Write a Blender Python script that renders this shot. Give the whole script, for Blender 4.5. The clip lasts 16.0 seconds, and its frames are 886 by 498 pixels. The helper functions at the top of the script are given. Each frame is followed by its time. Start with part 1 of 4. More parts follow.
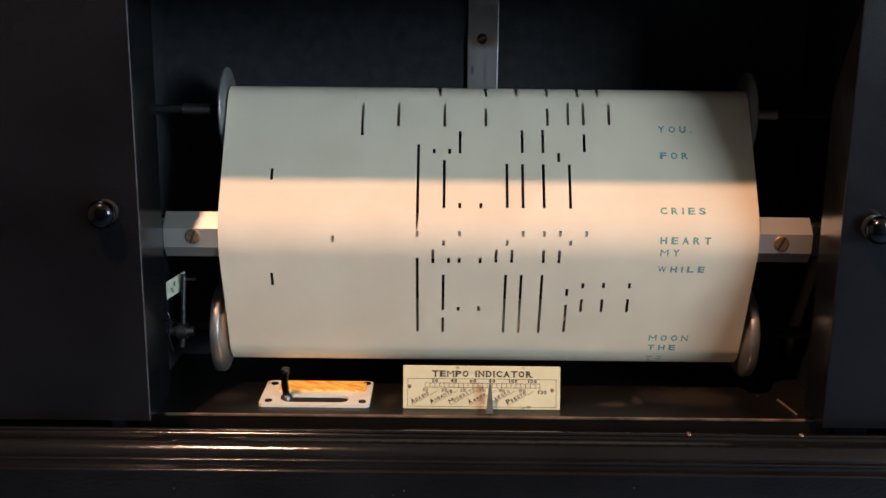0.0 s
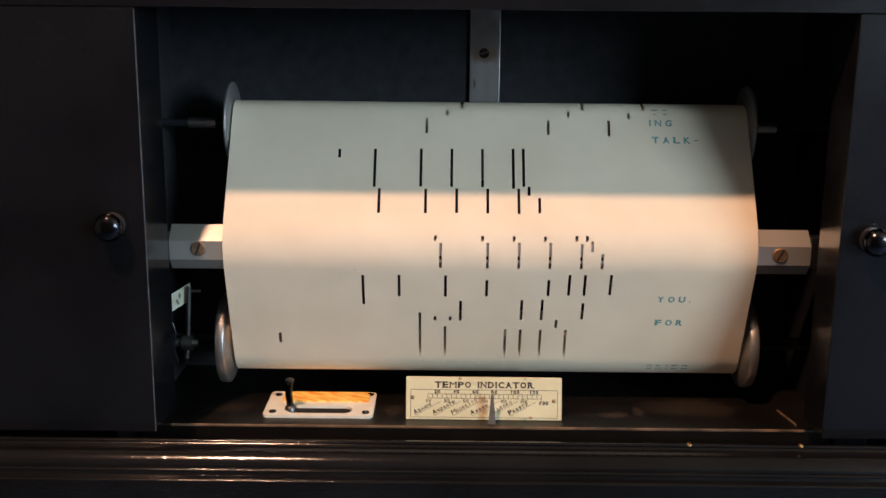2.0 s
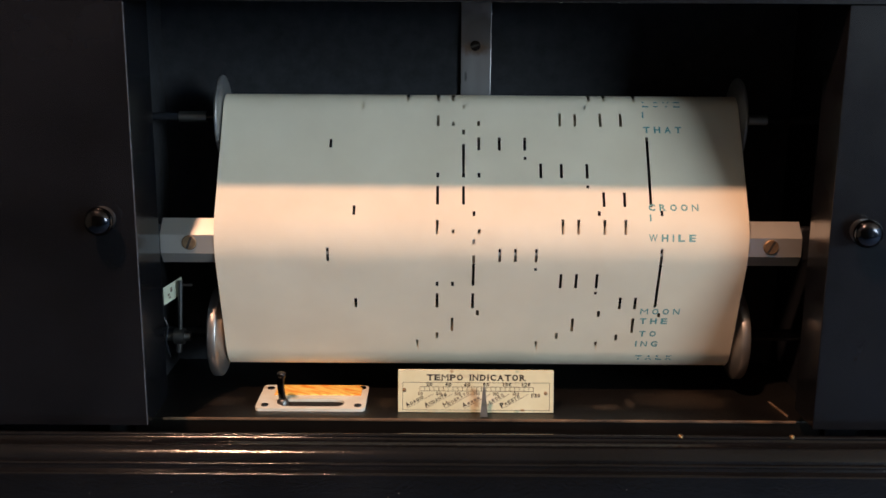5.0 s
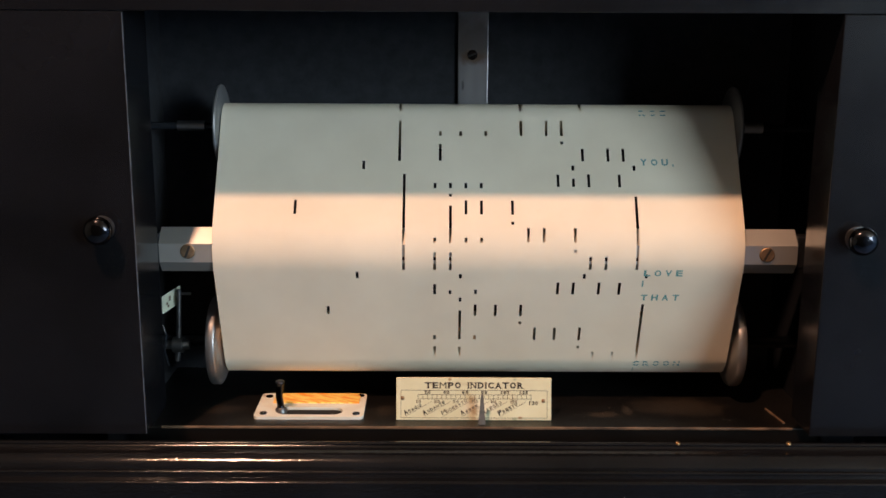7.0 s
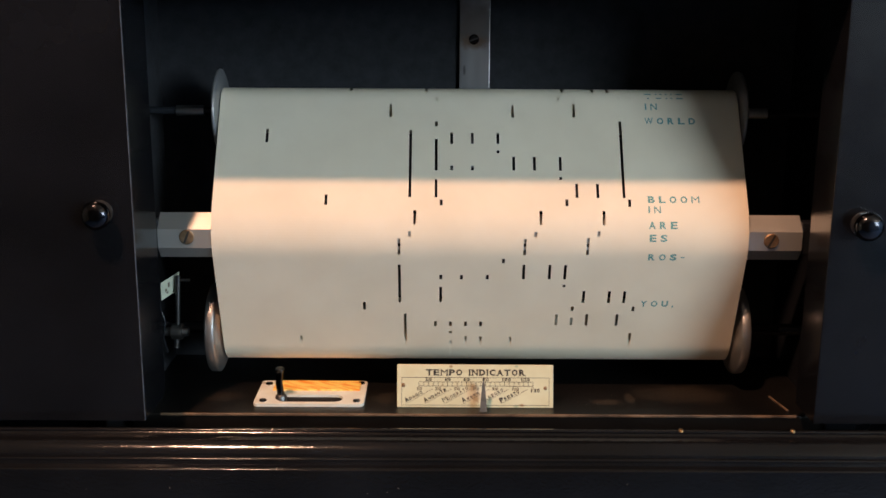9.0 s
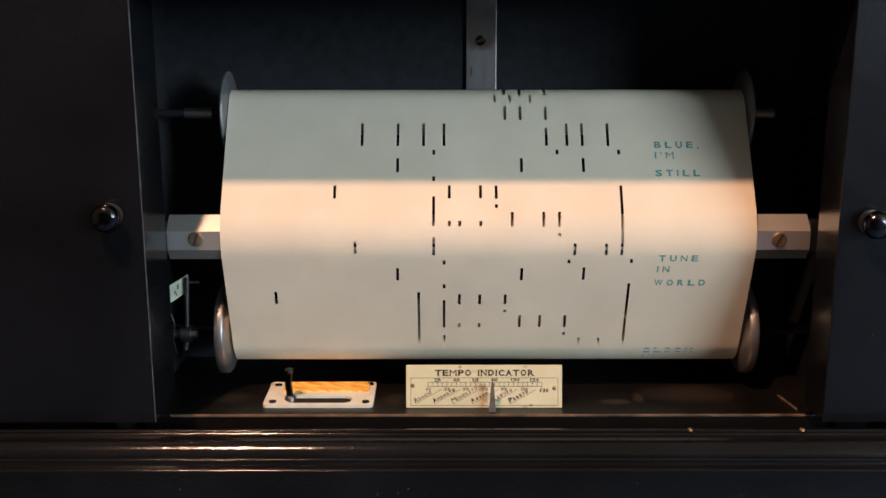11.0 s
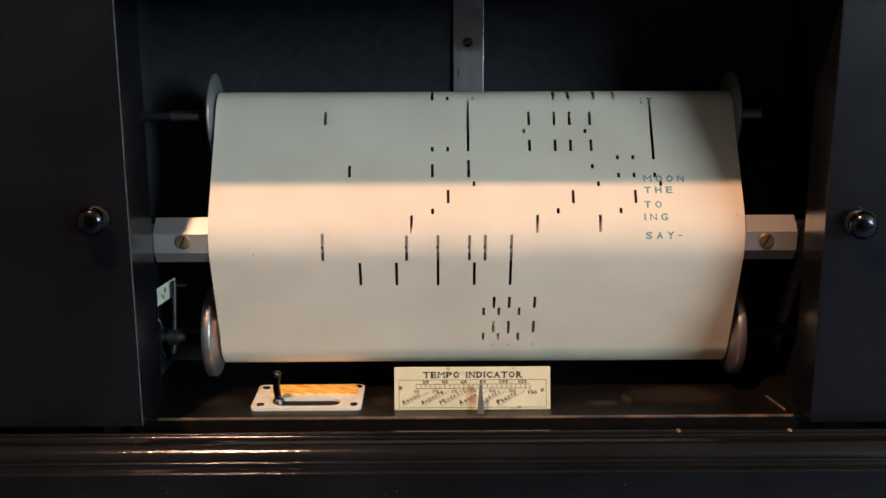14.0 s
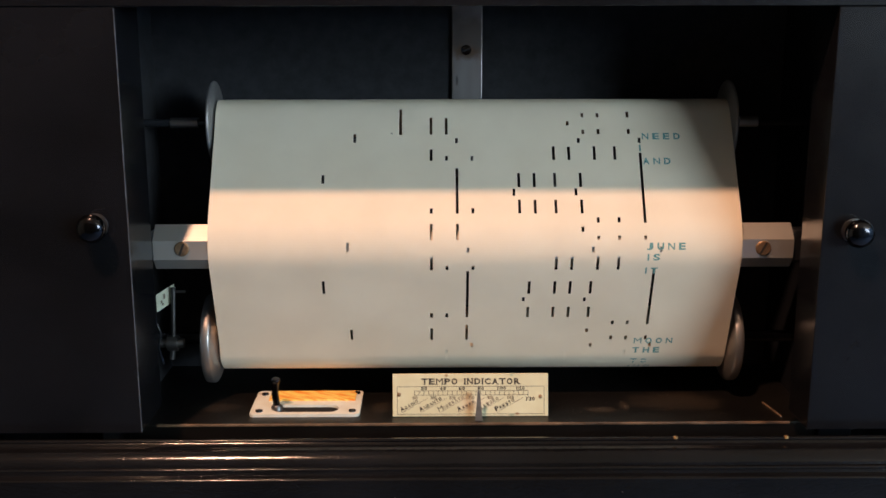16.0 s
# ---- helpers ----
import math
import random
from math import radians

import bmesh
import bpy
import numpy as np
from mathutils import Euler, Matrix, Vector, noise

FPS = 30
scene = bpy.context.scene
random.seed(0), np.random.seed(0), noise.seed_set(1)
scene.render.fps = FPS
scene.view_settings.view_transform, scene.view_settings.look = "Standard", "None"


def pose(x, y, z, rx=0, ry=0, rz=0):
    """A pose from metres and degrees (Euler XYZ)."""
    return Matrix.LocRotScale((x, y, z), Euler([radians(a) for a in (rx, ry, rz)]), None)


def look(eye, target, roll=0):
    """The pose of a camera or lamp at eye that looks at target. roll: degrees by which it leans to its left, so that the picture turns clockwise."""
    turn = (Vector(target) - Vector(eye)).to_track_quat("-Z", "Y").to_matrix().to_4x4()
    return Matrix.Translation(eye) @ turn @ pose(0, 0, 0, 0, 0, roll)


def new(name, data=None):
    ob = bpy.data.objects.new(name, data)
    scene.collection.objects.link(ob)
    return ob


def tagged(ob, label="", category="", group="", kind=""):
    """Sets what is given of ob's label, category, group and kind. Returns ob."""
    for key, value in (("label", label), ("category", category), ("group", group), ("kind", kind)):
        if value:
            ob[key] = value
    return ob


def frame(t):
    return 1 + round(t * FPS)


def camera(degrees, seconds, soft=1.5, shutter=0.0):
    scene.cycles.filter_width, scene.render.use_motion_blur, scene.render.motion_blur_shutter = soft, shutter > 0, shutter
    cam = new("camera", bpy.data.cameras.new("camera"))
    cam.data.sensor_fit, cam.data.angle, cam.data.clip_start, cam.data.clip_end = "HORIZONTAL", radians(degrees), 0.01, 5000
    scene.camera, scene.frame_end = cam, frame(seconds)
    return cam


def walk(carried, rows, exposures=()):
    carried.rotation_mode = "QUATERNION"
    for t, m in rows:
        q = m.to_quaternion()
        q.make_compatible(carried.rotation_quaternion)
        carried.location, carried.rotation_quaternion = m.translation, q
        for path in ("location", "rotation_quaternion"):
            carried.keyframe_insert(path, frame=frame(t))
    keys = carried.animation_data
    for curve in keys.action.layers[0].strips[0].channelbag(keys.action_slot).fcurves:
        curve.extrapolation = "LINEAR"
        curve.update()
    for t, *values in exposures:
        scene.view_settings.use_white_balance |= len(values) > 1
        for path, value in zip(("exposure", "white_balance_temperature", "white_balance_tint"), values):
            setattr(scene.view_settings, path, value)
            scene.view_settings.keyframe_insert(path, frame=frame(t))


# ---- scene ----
cam = camera(45.4, 16.0, soft=1.6)
PATH = [
    (0.0, (-0.02274, -0.54694, 0.11792), (-0.02355, -0.00186, -0.01049), 0.574),
    (0.5, (-0.02232, -0.55022, 0.11979), (-0.02413, -0.00469, -0.00666), 0.420),
    (1.0, (-0.02412, -0.55362, 0.11874), (-0.02689, -0.00753, -0.00529), 0.190),
    (1.5, (-0.02429, -0.55492, 0.12184), (-0.02819, -0.00862, -0.00121), 0.462),
    (2.0, (-0.02356, -0.55281, 0.12026), (-0.02499, -0.00649, -0.00275), 0.543),
    (2.5, (-0.02167, -0.55274, 0.12098), (-0.02316, -0.00658, -0.00276), 0.376),
    (3.0, (-0.02168, -0.55637, 0.12194), (-0.01900, -0.01013, -0.00140), 0.318),
    (3.5, (-0.02219, -0.55183, 0.11976), (-0.01994, -0.00610, -0.00584), 0.381),
    (4.0, (-0.02221, -0.55138, 0.11944), (-0.02178, -0.00606, -0.00795), 0.410),
    (6.5, (-0.01723, -0.55595, 0.12044), (-0.01658, -0.00968, -0.00225), 0.299),
    (7.0, (-0.02164, -0.55513, 0.12083), (-0.01919, -0.00867, -0.00155), 0.298),
    (7.5, (-0.02143, -0.55367, 0.11774), (-0.01759, -0.00708, -0.00401), 0.295),
    (8.0, (-0.02315, -0.55148, 0.11543), (-0.01676, -0.00530, -0.00808), 0.540),
    (8.5, (-0.02399, -0.55106, 0.11588), (-0.01892, -0.00534, -0.00968), 0.628),
    (9.0, (-0.02191, -0.55077, 0.11658), (-0.01982, -0.00527, -0.01002), 0.340),
    (11.5, (-0.02545, -0.55352, 0.11606), (-0.02540, -0.00761, -0.00876), -0.062),
    (12.0, (-0.02639, -0.55585, 0.11584), (-0.02446, -0.00976, -0.00818), 0.166),
    (12.5, (-0.02111, -0.55776, 0.11727), (-0.02245, -0.01177, -0.00721), 0.029),
    (13.0, (-0.02617, -0.55414, 0.11459), (-0.02284, -0.00840, -0.01098), -0.045),
    (13.5, (-0.02315, -0.55340, 0.11568), (-0.01984, -0.00762, -0.00971), -0.177),
    (14.0, (-0.02178, -0.55174, 0.11612), (-0.01761, -0.00580, -0.00850), -0.190),
    (14.5, (-0.02060, -0.55030, 0.11772), (-0.01616, -0.00471, -0.00840), -0.177),
    (15.0, (-0.02349, -0.55380, 0.11733), (-0.01646, -0.00783, -0.00705), -0.193),
    (15.5, (-0.02022, -0.55505, 0.12088), (-0.01492, -0.00889, -0.00272), -0.226),
    (16.0, (-0.02255, -0.55336, 0.11868), (-0.01680, -0.00706, -0.00431), -0.065),
]
walk(cam, [(t, look(eye, target, roll)) for t, eye, target, roll in PATH])

# ---- world and light ----
world = bpy.data.worlds.new("sky")
scene.world = world
world.use_nodes = True
sky = world.node_tree.nodes.new("ShaderNodeTexSky")
sky.sky_type, sky.sun_disc = "NISHITA", False
sky.sun_elevation, sky.sun_rotation = radians(35), radians(140)
world.node_tree.links.new(sky.outputs[0], world.node_tree.nodes["Background"].inputs[0])
world.node_tree.nodes["Background"].inputs[1].default_value = 0.08
scene.view_settings.exposure = 0.0

# halogen spot under the ceiling, in front of the piano and a little to its left
spot_data = bpy.data.lights.new("ceiling_spot", "SPOT")
spot_data.energy, spot_data.color, spot_data.shadow_soft_size = 118, (1.0, 0.548, 0.345), 0.036
spot_data.spot_size, spot_data.spot_blend = radians(70), 0.6
spot = new("ceiling_spot", spot_data)
spot.matrix_world = look((-0.450, -0.800, 1.4153), (0, 0, 0))

# daylight in the opening of the window behind the camera
day_data = bpy.data.lights.new("window_daylight", "AREA")
day_data.shape, day_data.size, day_data.size_y = "RECTANGLE", 1.7, 1.15
day_data.energy, day_data.color = 112, (0.72, 0.89, 1.0)
day = new("window_daylight", day_data)
day.matrix_world = look((2.75, -2.98, 0.72), (2.75, 0, 0.72))


# ---- materials ----
def material(name, colour, rough=0.5, metal=0.0, vary=0.15, scale=40.0, bump=0.0, bump_scale=400.0, coat=0.0, second=None, rough_vary=0.1, space="Object", streak=None):
    m = bpy.data.materials.new(name)
    m.use_nodes = True
    nt = m.node_tree
    b = nt.nodes["Principled BSDF"]
    tc = nt.nodes.new("ShaderNodeTexCoord")
    src = tc.outputs[space]
    if streak:
        mp = nt.nodes.new("ShaderNodeMapping")
        mp.inputs["Scale"].default_value = streak
        nt.links.new(src, mp.inputs[0])
        src = mp.outputs[0]
    n1 = nt.nodes.new("ShaderNodeTexNoise")
    n1.inputs["Scale"].default_value, n1.inputs["Detail"].default_value = scale, 6
    nt.links.new(src, n1.inputs["Vector"])
    n2 = nt.nodes.new("ShaderNodeTexNoise")
    n2.inputs["Scale"].default_value, n2.inputs["Detail"].default_value = bump_scale, 4
    nt.links.new(src, n2.inputs["Vector"])
    mix = nt.nodes.new("ShaderNodeMix")
    mix.data_type = "RGBA"
    dark = second or tuple(c * (1 - vary) for c in colour)
    light = tuple(min(1, c * (1 + vary)) for c in colour) if not second else colour
    mix.inputs[6].default_value, mix.inputs[7].default_value = (*dark, 1), (*light, 1)
    ramp = nt.nodes.new("ShaderNodeValToRGB")
    ramp.color_ramp.elements[0].position, ramp.color_ramp.elements[1].position = 0.32, 0.68
    nt.links.new(n1.outputs[0], ramp.inputs[0])
    nt.links.new(ramp.outputs[0], mix.inputs[0])
    nt.links.new(mix.outputs[2], b.inputs["Base Color"])
    rr = nt.nodes.new("ShaderNodeMapRange")
    rr.inputs[3].default_value, rr.inputs[4].default_value = max(0.02, rough - rough_vary), min(1, rough + rough_vary)
    nt.links.new(n2.outputs[0], rr.inputs[0])
    nt.links.new(rr.outputs[0], b.inputs["Roughness"])
    b.inputs["Metallic"].default_value = metal
    b.inputs["Coat Weight"].default_value = coat
    b.inputs["Coat Roughness"].default_value = 0.15
    if bump:
        bp = nt.nodes.new("ShaderNodeBump")
        bp.inputs["Strength"].default_value, bp.inputs["Distance"].default_value = 1.0, bump
        nt.links.new(n2.outputs[0], bp.inputs["Height"])
        nt.links.new(bp.outputs[0], b.inputs["Normal"])
    return m


LACQUER = material("black_lacquer", (0.013, 0.0145, 0.018), 0.2, 0, 0.3, 14, 0.00004, 300, rough_vary=0.06)
DOOR_BLACK = material("door_lacquer", (0.006, 0.0066, 0.0085), 0.22, 0, 0.3, 14, 0.00006, 90, rough_vary=0.08)
MOULD_BLACK = material("moulding_lacquer", (0.006, 0.0066, 0.008), 0.10, 0, 0.3, 20, 0.00009, 600, rough_vary=0.05)
LEDGE_DUSTY = material("dusty_ledge", (0.0065, 0.006, 0.0056), 0.36, 0, 0.3, 45, 0.0001, 700, second=(0.0035, 0.0034, 0.0034), rough_vary=0.15)
EDGE_WORN = material("worn_pale_edge", (0.20, 0.13, 0.08), 0.5, 0, 0.3, 90, second=(0.05, 0.035, 0.025))
FELT = material("dark_felt", (0.016, 0.0175, 0.022), 0.9, 0, 0.3, 120)
STEEL = material("nickel_steel", (0.55, 0.54, 0.52), 0.32, 1, 0.12, 60, 0.00003, 900, rough_vary=0.1)
STEEL_DARK = material("tarnished_steel", (0.20, 0.20, 0.20), 0.42, 1, 0.25, 120, 0.00004, 700)
ROLL_METAL = material("dull_flange_metal", (0.30, 0.30, 0.30), 0.42, 0.6, 0.15, 50, 0.00003, 500)
SATIN = material("satin_nickel", (0.72, 0.71, 0.67), 0.36, 0.8, 0.05, 30, 0.00001, 800, rough_vary=0.06)
SPOOL_METAL = material("spool_aluminium", (0.47, 0.46, 0.45), 0.38, 0.88, 0.12, 50, 0.00003, 500)
STRAP = material("brushed_strap", (0.36, 0.36, 0.37), 0.4, 1, 0.2, 50, 0.00004, 400, streak=(1, 1, 0.12))
CHROME = material("dark_knob_metal", (0.05, 0.05, 0.057), 0.15, 1, 0.3, 200, 0.00012, 380)
BRASS = material("old_brass", (0.28, 0.18, 0.09), 0.4, 1, 0.3, 300, 0.00005, 900)
BRONZE = material("aged_screw", (0.30, 0.20, 0.12), 0.55, 0.8, 0.3, 300, 0.00005, 900)
WOUND = material("wound_paper", (0.83, 0.76, 0.615), 0.85, 0, 0.03, 26, 0.00003, 900, second=(0.77, 0.695, 0.555))
WOOD_CORE = material("roll_core", (0.30, 0.20, 0.12), 0.7, 0, 0.3, 60)
IVORY = material("ivory_plate", (0.72, 0.71, 0.49), 0.45, 0, 0.1, 60, second=(0.64, 0.61, 0.40), rough_vary=0.1)
ENAMEL = material("white_enamel", (0.79, 0.84, 0.78), 0.35, 0, 0.05, 90, second=(0.70, 0.70, 0.62))
AMBER = material("amber_celluloid", (1.0, 0.74, 0.20), 0.35, 0, 0.1, 150, second=(0.90, 0.31, 0.03), streak=(0.5, 3.2, 1))
INK = material("black_ink", (0.025, 0.022, 0.02), 0.6, 0, 0.2, 200)
INK_PALE = material("worn_ink", (0.20, 0.17, 0.12), 0.6, 0, 0.3, 300)
TEAL = material("teal_stamp_ink", (0.025, 0.19, 0.20), 0.75, 0, 0.25, 900, second=(0.24, 0.44, 0.41), space="Object")
CARD = material("pale_card", (0.62, 0.66, 0.52), 0.6, 0, 0.1, 80)
DUST = material("dust", (0.30, 0.26, 0.21), 0.95, 0, 0.2, 300)
# near-black that stands for the shade inside holes and the lever slot
VOID = material("dark_backing", (0.004, 0.004, 0.004), 0.95, 0, 0.2, 100)
# unseen room surfaces, coloured for the bounce and reflections they give
PLASTER = material("plaster", (0.78, 0.58, 0.40), 0.9, 0, 0.08, 3, 0.0005, 60)
FLOORING = material("blue_bounce_floor", (0.19, 0.26, 0.40), 0.9, 0, 0.15, 60)
BLUE_WALL = material("blue_reflection_wall", (0.26, 0.38, 0.54), 0.8, 0, 0.06, 3, 0.0004, 60)
DULL_WALL = material("brown_reflection_wall", (0.30, 0.245, 0.20), 0.8, 0, 0.06, 3, 0.0004, 60)
PAINT = material("white_paint", (0.7, 0.69, 0.66), 0.5, 0, 0.05, 10)

for m, gloss in ((DOOR_BLACK, 0.32), (MOULD_BLACK, 0.36)):
    m.node_tree.nodes["Principled BSDF"].inputs["Specular IOR Level"].default_value = gloss
for n in AMBER.node_tree.nodes:
    if n.type == "VALTORGB":
        n.color_ramp.elements[0].position, n.color_ramp.elements[1].position = 0.36, 0.54
    if n.type == "MAPPING":
        n.vector_type = "TEXTURE"
        n.inputs["Rotation"].default_value, n.inputs["Scale"].default_value = (0, 0, radians(-32)), (1.8, 0.3, 1)
# rubbed door edge, its bluish highlight put into the colour
WORN_GLINT = material("worn_glint_lacquer", (0.10, 0.125, 0.16), 0.45, 0, 0.3, 150, second=(0.035, 0.042, 0.055))
# pale bluish tone standing in for the jamb's edge highlight
JAMB_GLINT = material("jamb_glint_lacquer", (0.085, 0.105, 0.135), 0.45, 0, 0.3, 150, second=(0.03, 0.036, 0.046))
POINTER_GREY = material("grey_pointer_metal", (0.20, 0.19, 0.175), 0.5, 0.35, 0.25, 200, 0.00004, 700)


def blots(m, origin, spots):
    """Soft-edged blotches on a material, stains and painted shade alike: world centre, radii, colour and strength, with
    an uneven rim.
    """
    nt = m.node_tree
    b = nt.nodes["Principled BSDF"]
    tc = [n for n in nt.nodes if n.type == "TEX_COORD"][0]
    for k, (centre, radii, colour, amount) in enumerate(spots):
        old = [l for l in nt.links if l.to_socket == b.inputs["Base Color"]][0].from_socket
        sub, div, size = (nt.nodes.new("ShaderNodeVectorMath") for _ in range(3))
        sub.operation, div.operation, size.operation = "SUBTRACT", "DIVIDE", "LENGTH"
        sub.inputs[1].default_value = Vector(centre) - Vector(origin)
        div.inputs[1].default_value = radii
        nt.links.new(tc.outputs["Object"], sub.inputs[0])
        nt.links.new(sub.outputs[0], div.inputs[0])
        nt.links.new(div.outputs[0], size.inputs[0])
        noise = nt.nodes.new("ShaderNodeTexNoise")
        noise.inputs["Scale"].default_value, noise.inputs["Detail"].default_value = 1.6 / min(radii), 5
        nt.links.new(tc.outputs["Object"], noise.inputs["Vector"])
        rim = nt.nodes.new("ShaderNodeMath")
        rim.operation = "ADD"
        nt.links.new(size.outputs["Value"], rim.inputs[0])
        nt.links.new(noise.outputs[0], rim.inputs[1])
        fade = nt.nodes.new("ShaderNodeMapRange")
        fade.interpolation_type = "SMOOTHSTEP"
        fade.inputs[1].default_value, fade.inputs[2].default_value = 0.75, 1.5
        fade.inputs[3].default_value, fade.inputs[4].default_value = amount, 0.0
        nt.links.new(rim.outputs[0], fade.inputs[0])
        mix = nt.nodes.new("ShaderNodeMix")
        mix.data_type = "RGBA"
        mix.inputs[7].default_value = (*colour, 1)
        nt.links.new(fade.outputs[0], mix.inputs[0])
        nt.links.new(old, mix.inputs[6])
        nt.links.new(mix.outputs[2], b.inputs["Base Color"])


def paper_material():
    m = material("music_paper", (0.83, 0.76, 0.615), 0.85, 0, 0.03, 26, 0.00003, 900, second=(0.77, 0.695, 0.555), rough_vary=0.05, space="UV")
    nt = m.node_tree
    b = nt.nodes["Principled BSDF"]
    b.inputs["Specular IOR Level"].default_value = 0.15
    tc = [n for n in nt.nodes if n.type == "TEX_COORD"][0]
    old = [l for l in nt.links if l.to_socket == b.inputs["Base Color"]][0].from_socket
    speck = nt.nodes.new("ShaderNodeTexVoronoi")
    speck.inputs["Scale"].default_value = 24
    nt.links.new(tc.outputs["UV"], speck.inputs["Vector"])
    near = nt.nodes.new("ShaderNodeMath")
    near.operation = "LESS_THAN"
    near.inputs[1].default_value = 0.013
    nt.links.new(speck.outputs["Distance"], near.inputs[0])
    mix = nt.nodes.new("ShaderNodeMix")
    mix.data_type = "RGBA"
    mix.inputs[7].default_value = (0.32, 0.26, 0.20, 1)
    waves = nt.nodes.new("ShaderNodeTexNoise")
    waves.inputs["Scale"].default_value, waves.inputs["Detail"].default_value = 22, 2
    nt.links.new(tc.outputs["UV"], waves.inputs["Vector"])
    sag = nt.nodes.new("ShaderNodeBump")
    sag.inputs["Strength"].default_value, sag.inputs["Distance"].default_value = 1.0, 0.0011
    nt.links.new(waves.outputs[0], sag.inputs["Height"])
    fine = [n for n in nt.nodes if n.type == "BUMP" and n != sag][0]
    nt.links.new(sag.outputs[0], fine.inputs["Normal"])
    nt.links.new(near.outputs[0], mix.inputs[0])
    nt.links.new(old, mix.inputs[6])
    nt.links.new(mix.outputs[2], b.inputs["Base Color"])
    return m


PAPER = paper_material()


# ---- mesh helpers ----
def where(ob):
    p = Vector(ob.location)
    while ob.parent:
        ob = ob.parent
        p += ob.location
    return p


def part(name, bm, mat, parent=None, label="", smooth=False):
    """One mesh object from a bmesh in world metres, under a thing or a part."""
    if parent:
        bmesh.ops.translate(bm, verts=bm.verts, vec=-where(parent))
    me = bpy.data.meshes.new(name)
    bm.to_mesh(me)
    bm.free()
    me.materials.append(mat)
    if smooth:
        me.polygons.foreach_set("use_smooth", [True] * len(me.polygons))
        me.set_sharp_from_angle(angle=radians(40))
    ob = new(name, me)
    if parent:
        ob.parent = parent
    return tagged(ob, label) if label else ob


def thing(name, at, label, category, group="", kind=""):
    ob = new(name)
    ob.empty_display_size = 0.01
    ob.location = at
    return tagged(ob, label, category, group, kind)


def box(x0, x1, y0, y1, z0, z1, bevel=0.0, seg=2, bm=None):
    own = bmesh.new()
    bmesh.ops.create_cube(own, size=1)
    for v in own.verts:
        v.co = Vector(((x0 + x1) / 2 + v.co.x * (x1 - x0), (y0 + y1) / 2 + v.co.y * (y1 - y0), (z0 + z1) / 2 + v.co.z * (z1 - z0)))
    if bevel:
        bmesh.ops.bevel(own, geom=own.edges[:], offset=bevel, segments=seg, affect="EDGES", profile=0.5)
    if bm is None:
        return own
    me = bpy.data.meshes.new("tmp")
    own.to_mesh(me)
    own.free()
    bm.from_mesh(me)
    bpy.data.meshes.remove(me)
    return bm


def lathe(profile, centre, axis="x", seg=48, bm=None):
    """A turned body: profile rows (along, radius) about an axis through centre."""
    bm = bm or bmesh.new()
    rings = []
    for a, r in profile:
        ring = []
        for i in range(seg):
            w = 2 * math.pi * i / seg
            c, s = r * math.cos(w), r * math.sin(w)
            v = {"x": (a, c, s), "y": (c, a, s), "z": (c, s, a)}[axis]
            ring.append(bm.verts.new(Vector(centre) + Vector(v)))
        rings.append(ring)
    for a, b in zip(rings, rings[1:]):
        for i in range(seg):
            bm.faces.new((a[i], a[(i + 1) % seg], b[(i + 1) % seg], b[i]))
    for ring in (rings[0], rings[-1]):
        bm.faces.new(ring)
    bmesh.ops.recalc_face_normals(bm, faces=bm.faces)
    return bm


def extrude_x(profile, x0, x1, bm=None):
    """A closed outline (y, z) drawn out along x."""
    bm = bm or bmesh.new()
    a = [bm.verts.new((x0, y, z)) for y, z in profile]
    b = [bm.verts.new((x1, y, z)) for y, z in profile]
    n = len(profile)
    for i in range(n):
        bm.faces.new((a[i], a[(i + 1) % n], b[(i + 1) % n], b[i]))
    bm.faces.new(a)
    bm.faces.new(b)
    bmesh.ops.recalc_face_normals(bm, faces=bm.faces)
    return bm


def rod(points, radius, seg=12):
    """A round bar along a line of points."""
    bm = bmesh.new()
    rings = []
    pts = [Vector(p) for p in points]
    for i, p in enumerate(pts):
        d = (pts[min(i + 1, len(pts) - 1)] - pts[max(i - 1, 0)]).normalized()
        u = d.orthogonal().normalized() if i == 0 else (u - d * u.dot(d)).normalized()
        w = d.cross(u)
        rings.append([bm.verts.new(p + radius * (u * math.cos(k * 2 * math.pi / seg) + w * math.sin(k * 2 * math.pi / seg))) for k in range(seg)])
    for a, b in zip(rings, rings[1:]):
        for k in range(seg):
            bm.faces.new((a[k], a[(k + 1) % seg], b[(k + 1) % seg], b[k]))
    bm.faces.new(rings[0])
    bm.faces.new(rings[-1])
    bmesh.ops.recalc_face_normals(bm, faces=bm.faces)
    return bm


GLYPHS = {}


def glyph(ch):
    """The outline faces of one character of the built-in font, scaled to a unit box."""
    if ch not in GLYPHS:
        cu = bpy.data.curves.new("glyph", "FONT")
        cu.body, cu.resolution_u, cu.offset = ch, 3, 0.0 if ch == "M" else 0.012 if ch in "WN" else 0.036
        ob = new("glyph", cu)
        me = bpy.data.meshes.new_from_object(ob.evaluated_get(bpy.context.evaluated_depsgraph_get()))
        co = np.array([v.co[:2] for v in me.vertices])
        lo, size = co.min(0), np.maximum(np.ptp(co, axis=0), 1e-6)
        GLYPHS[ch] = ((co - lo) / size, [tuple(p.vertices) for p in me.polygons])
        bpy.data.objects.remove(ob)
        bpy.data.curves.remove(cu)
        bpy.data.meshes.remove(me)
    return GLYPHS[ch]


WIDE = {"I": 0.24, "M": 1.2, "W": 1.25, ".": 0.22, ",": 0.24, "'": 0.2, "-": 0.55, "1": 0.4}


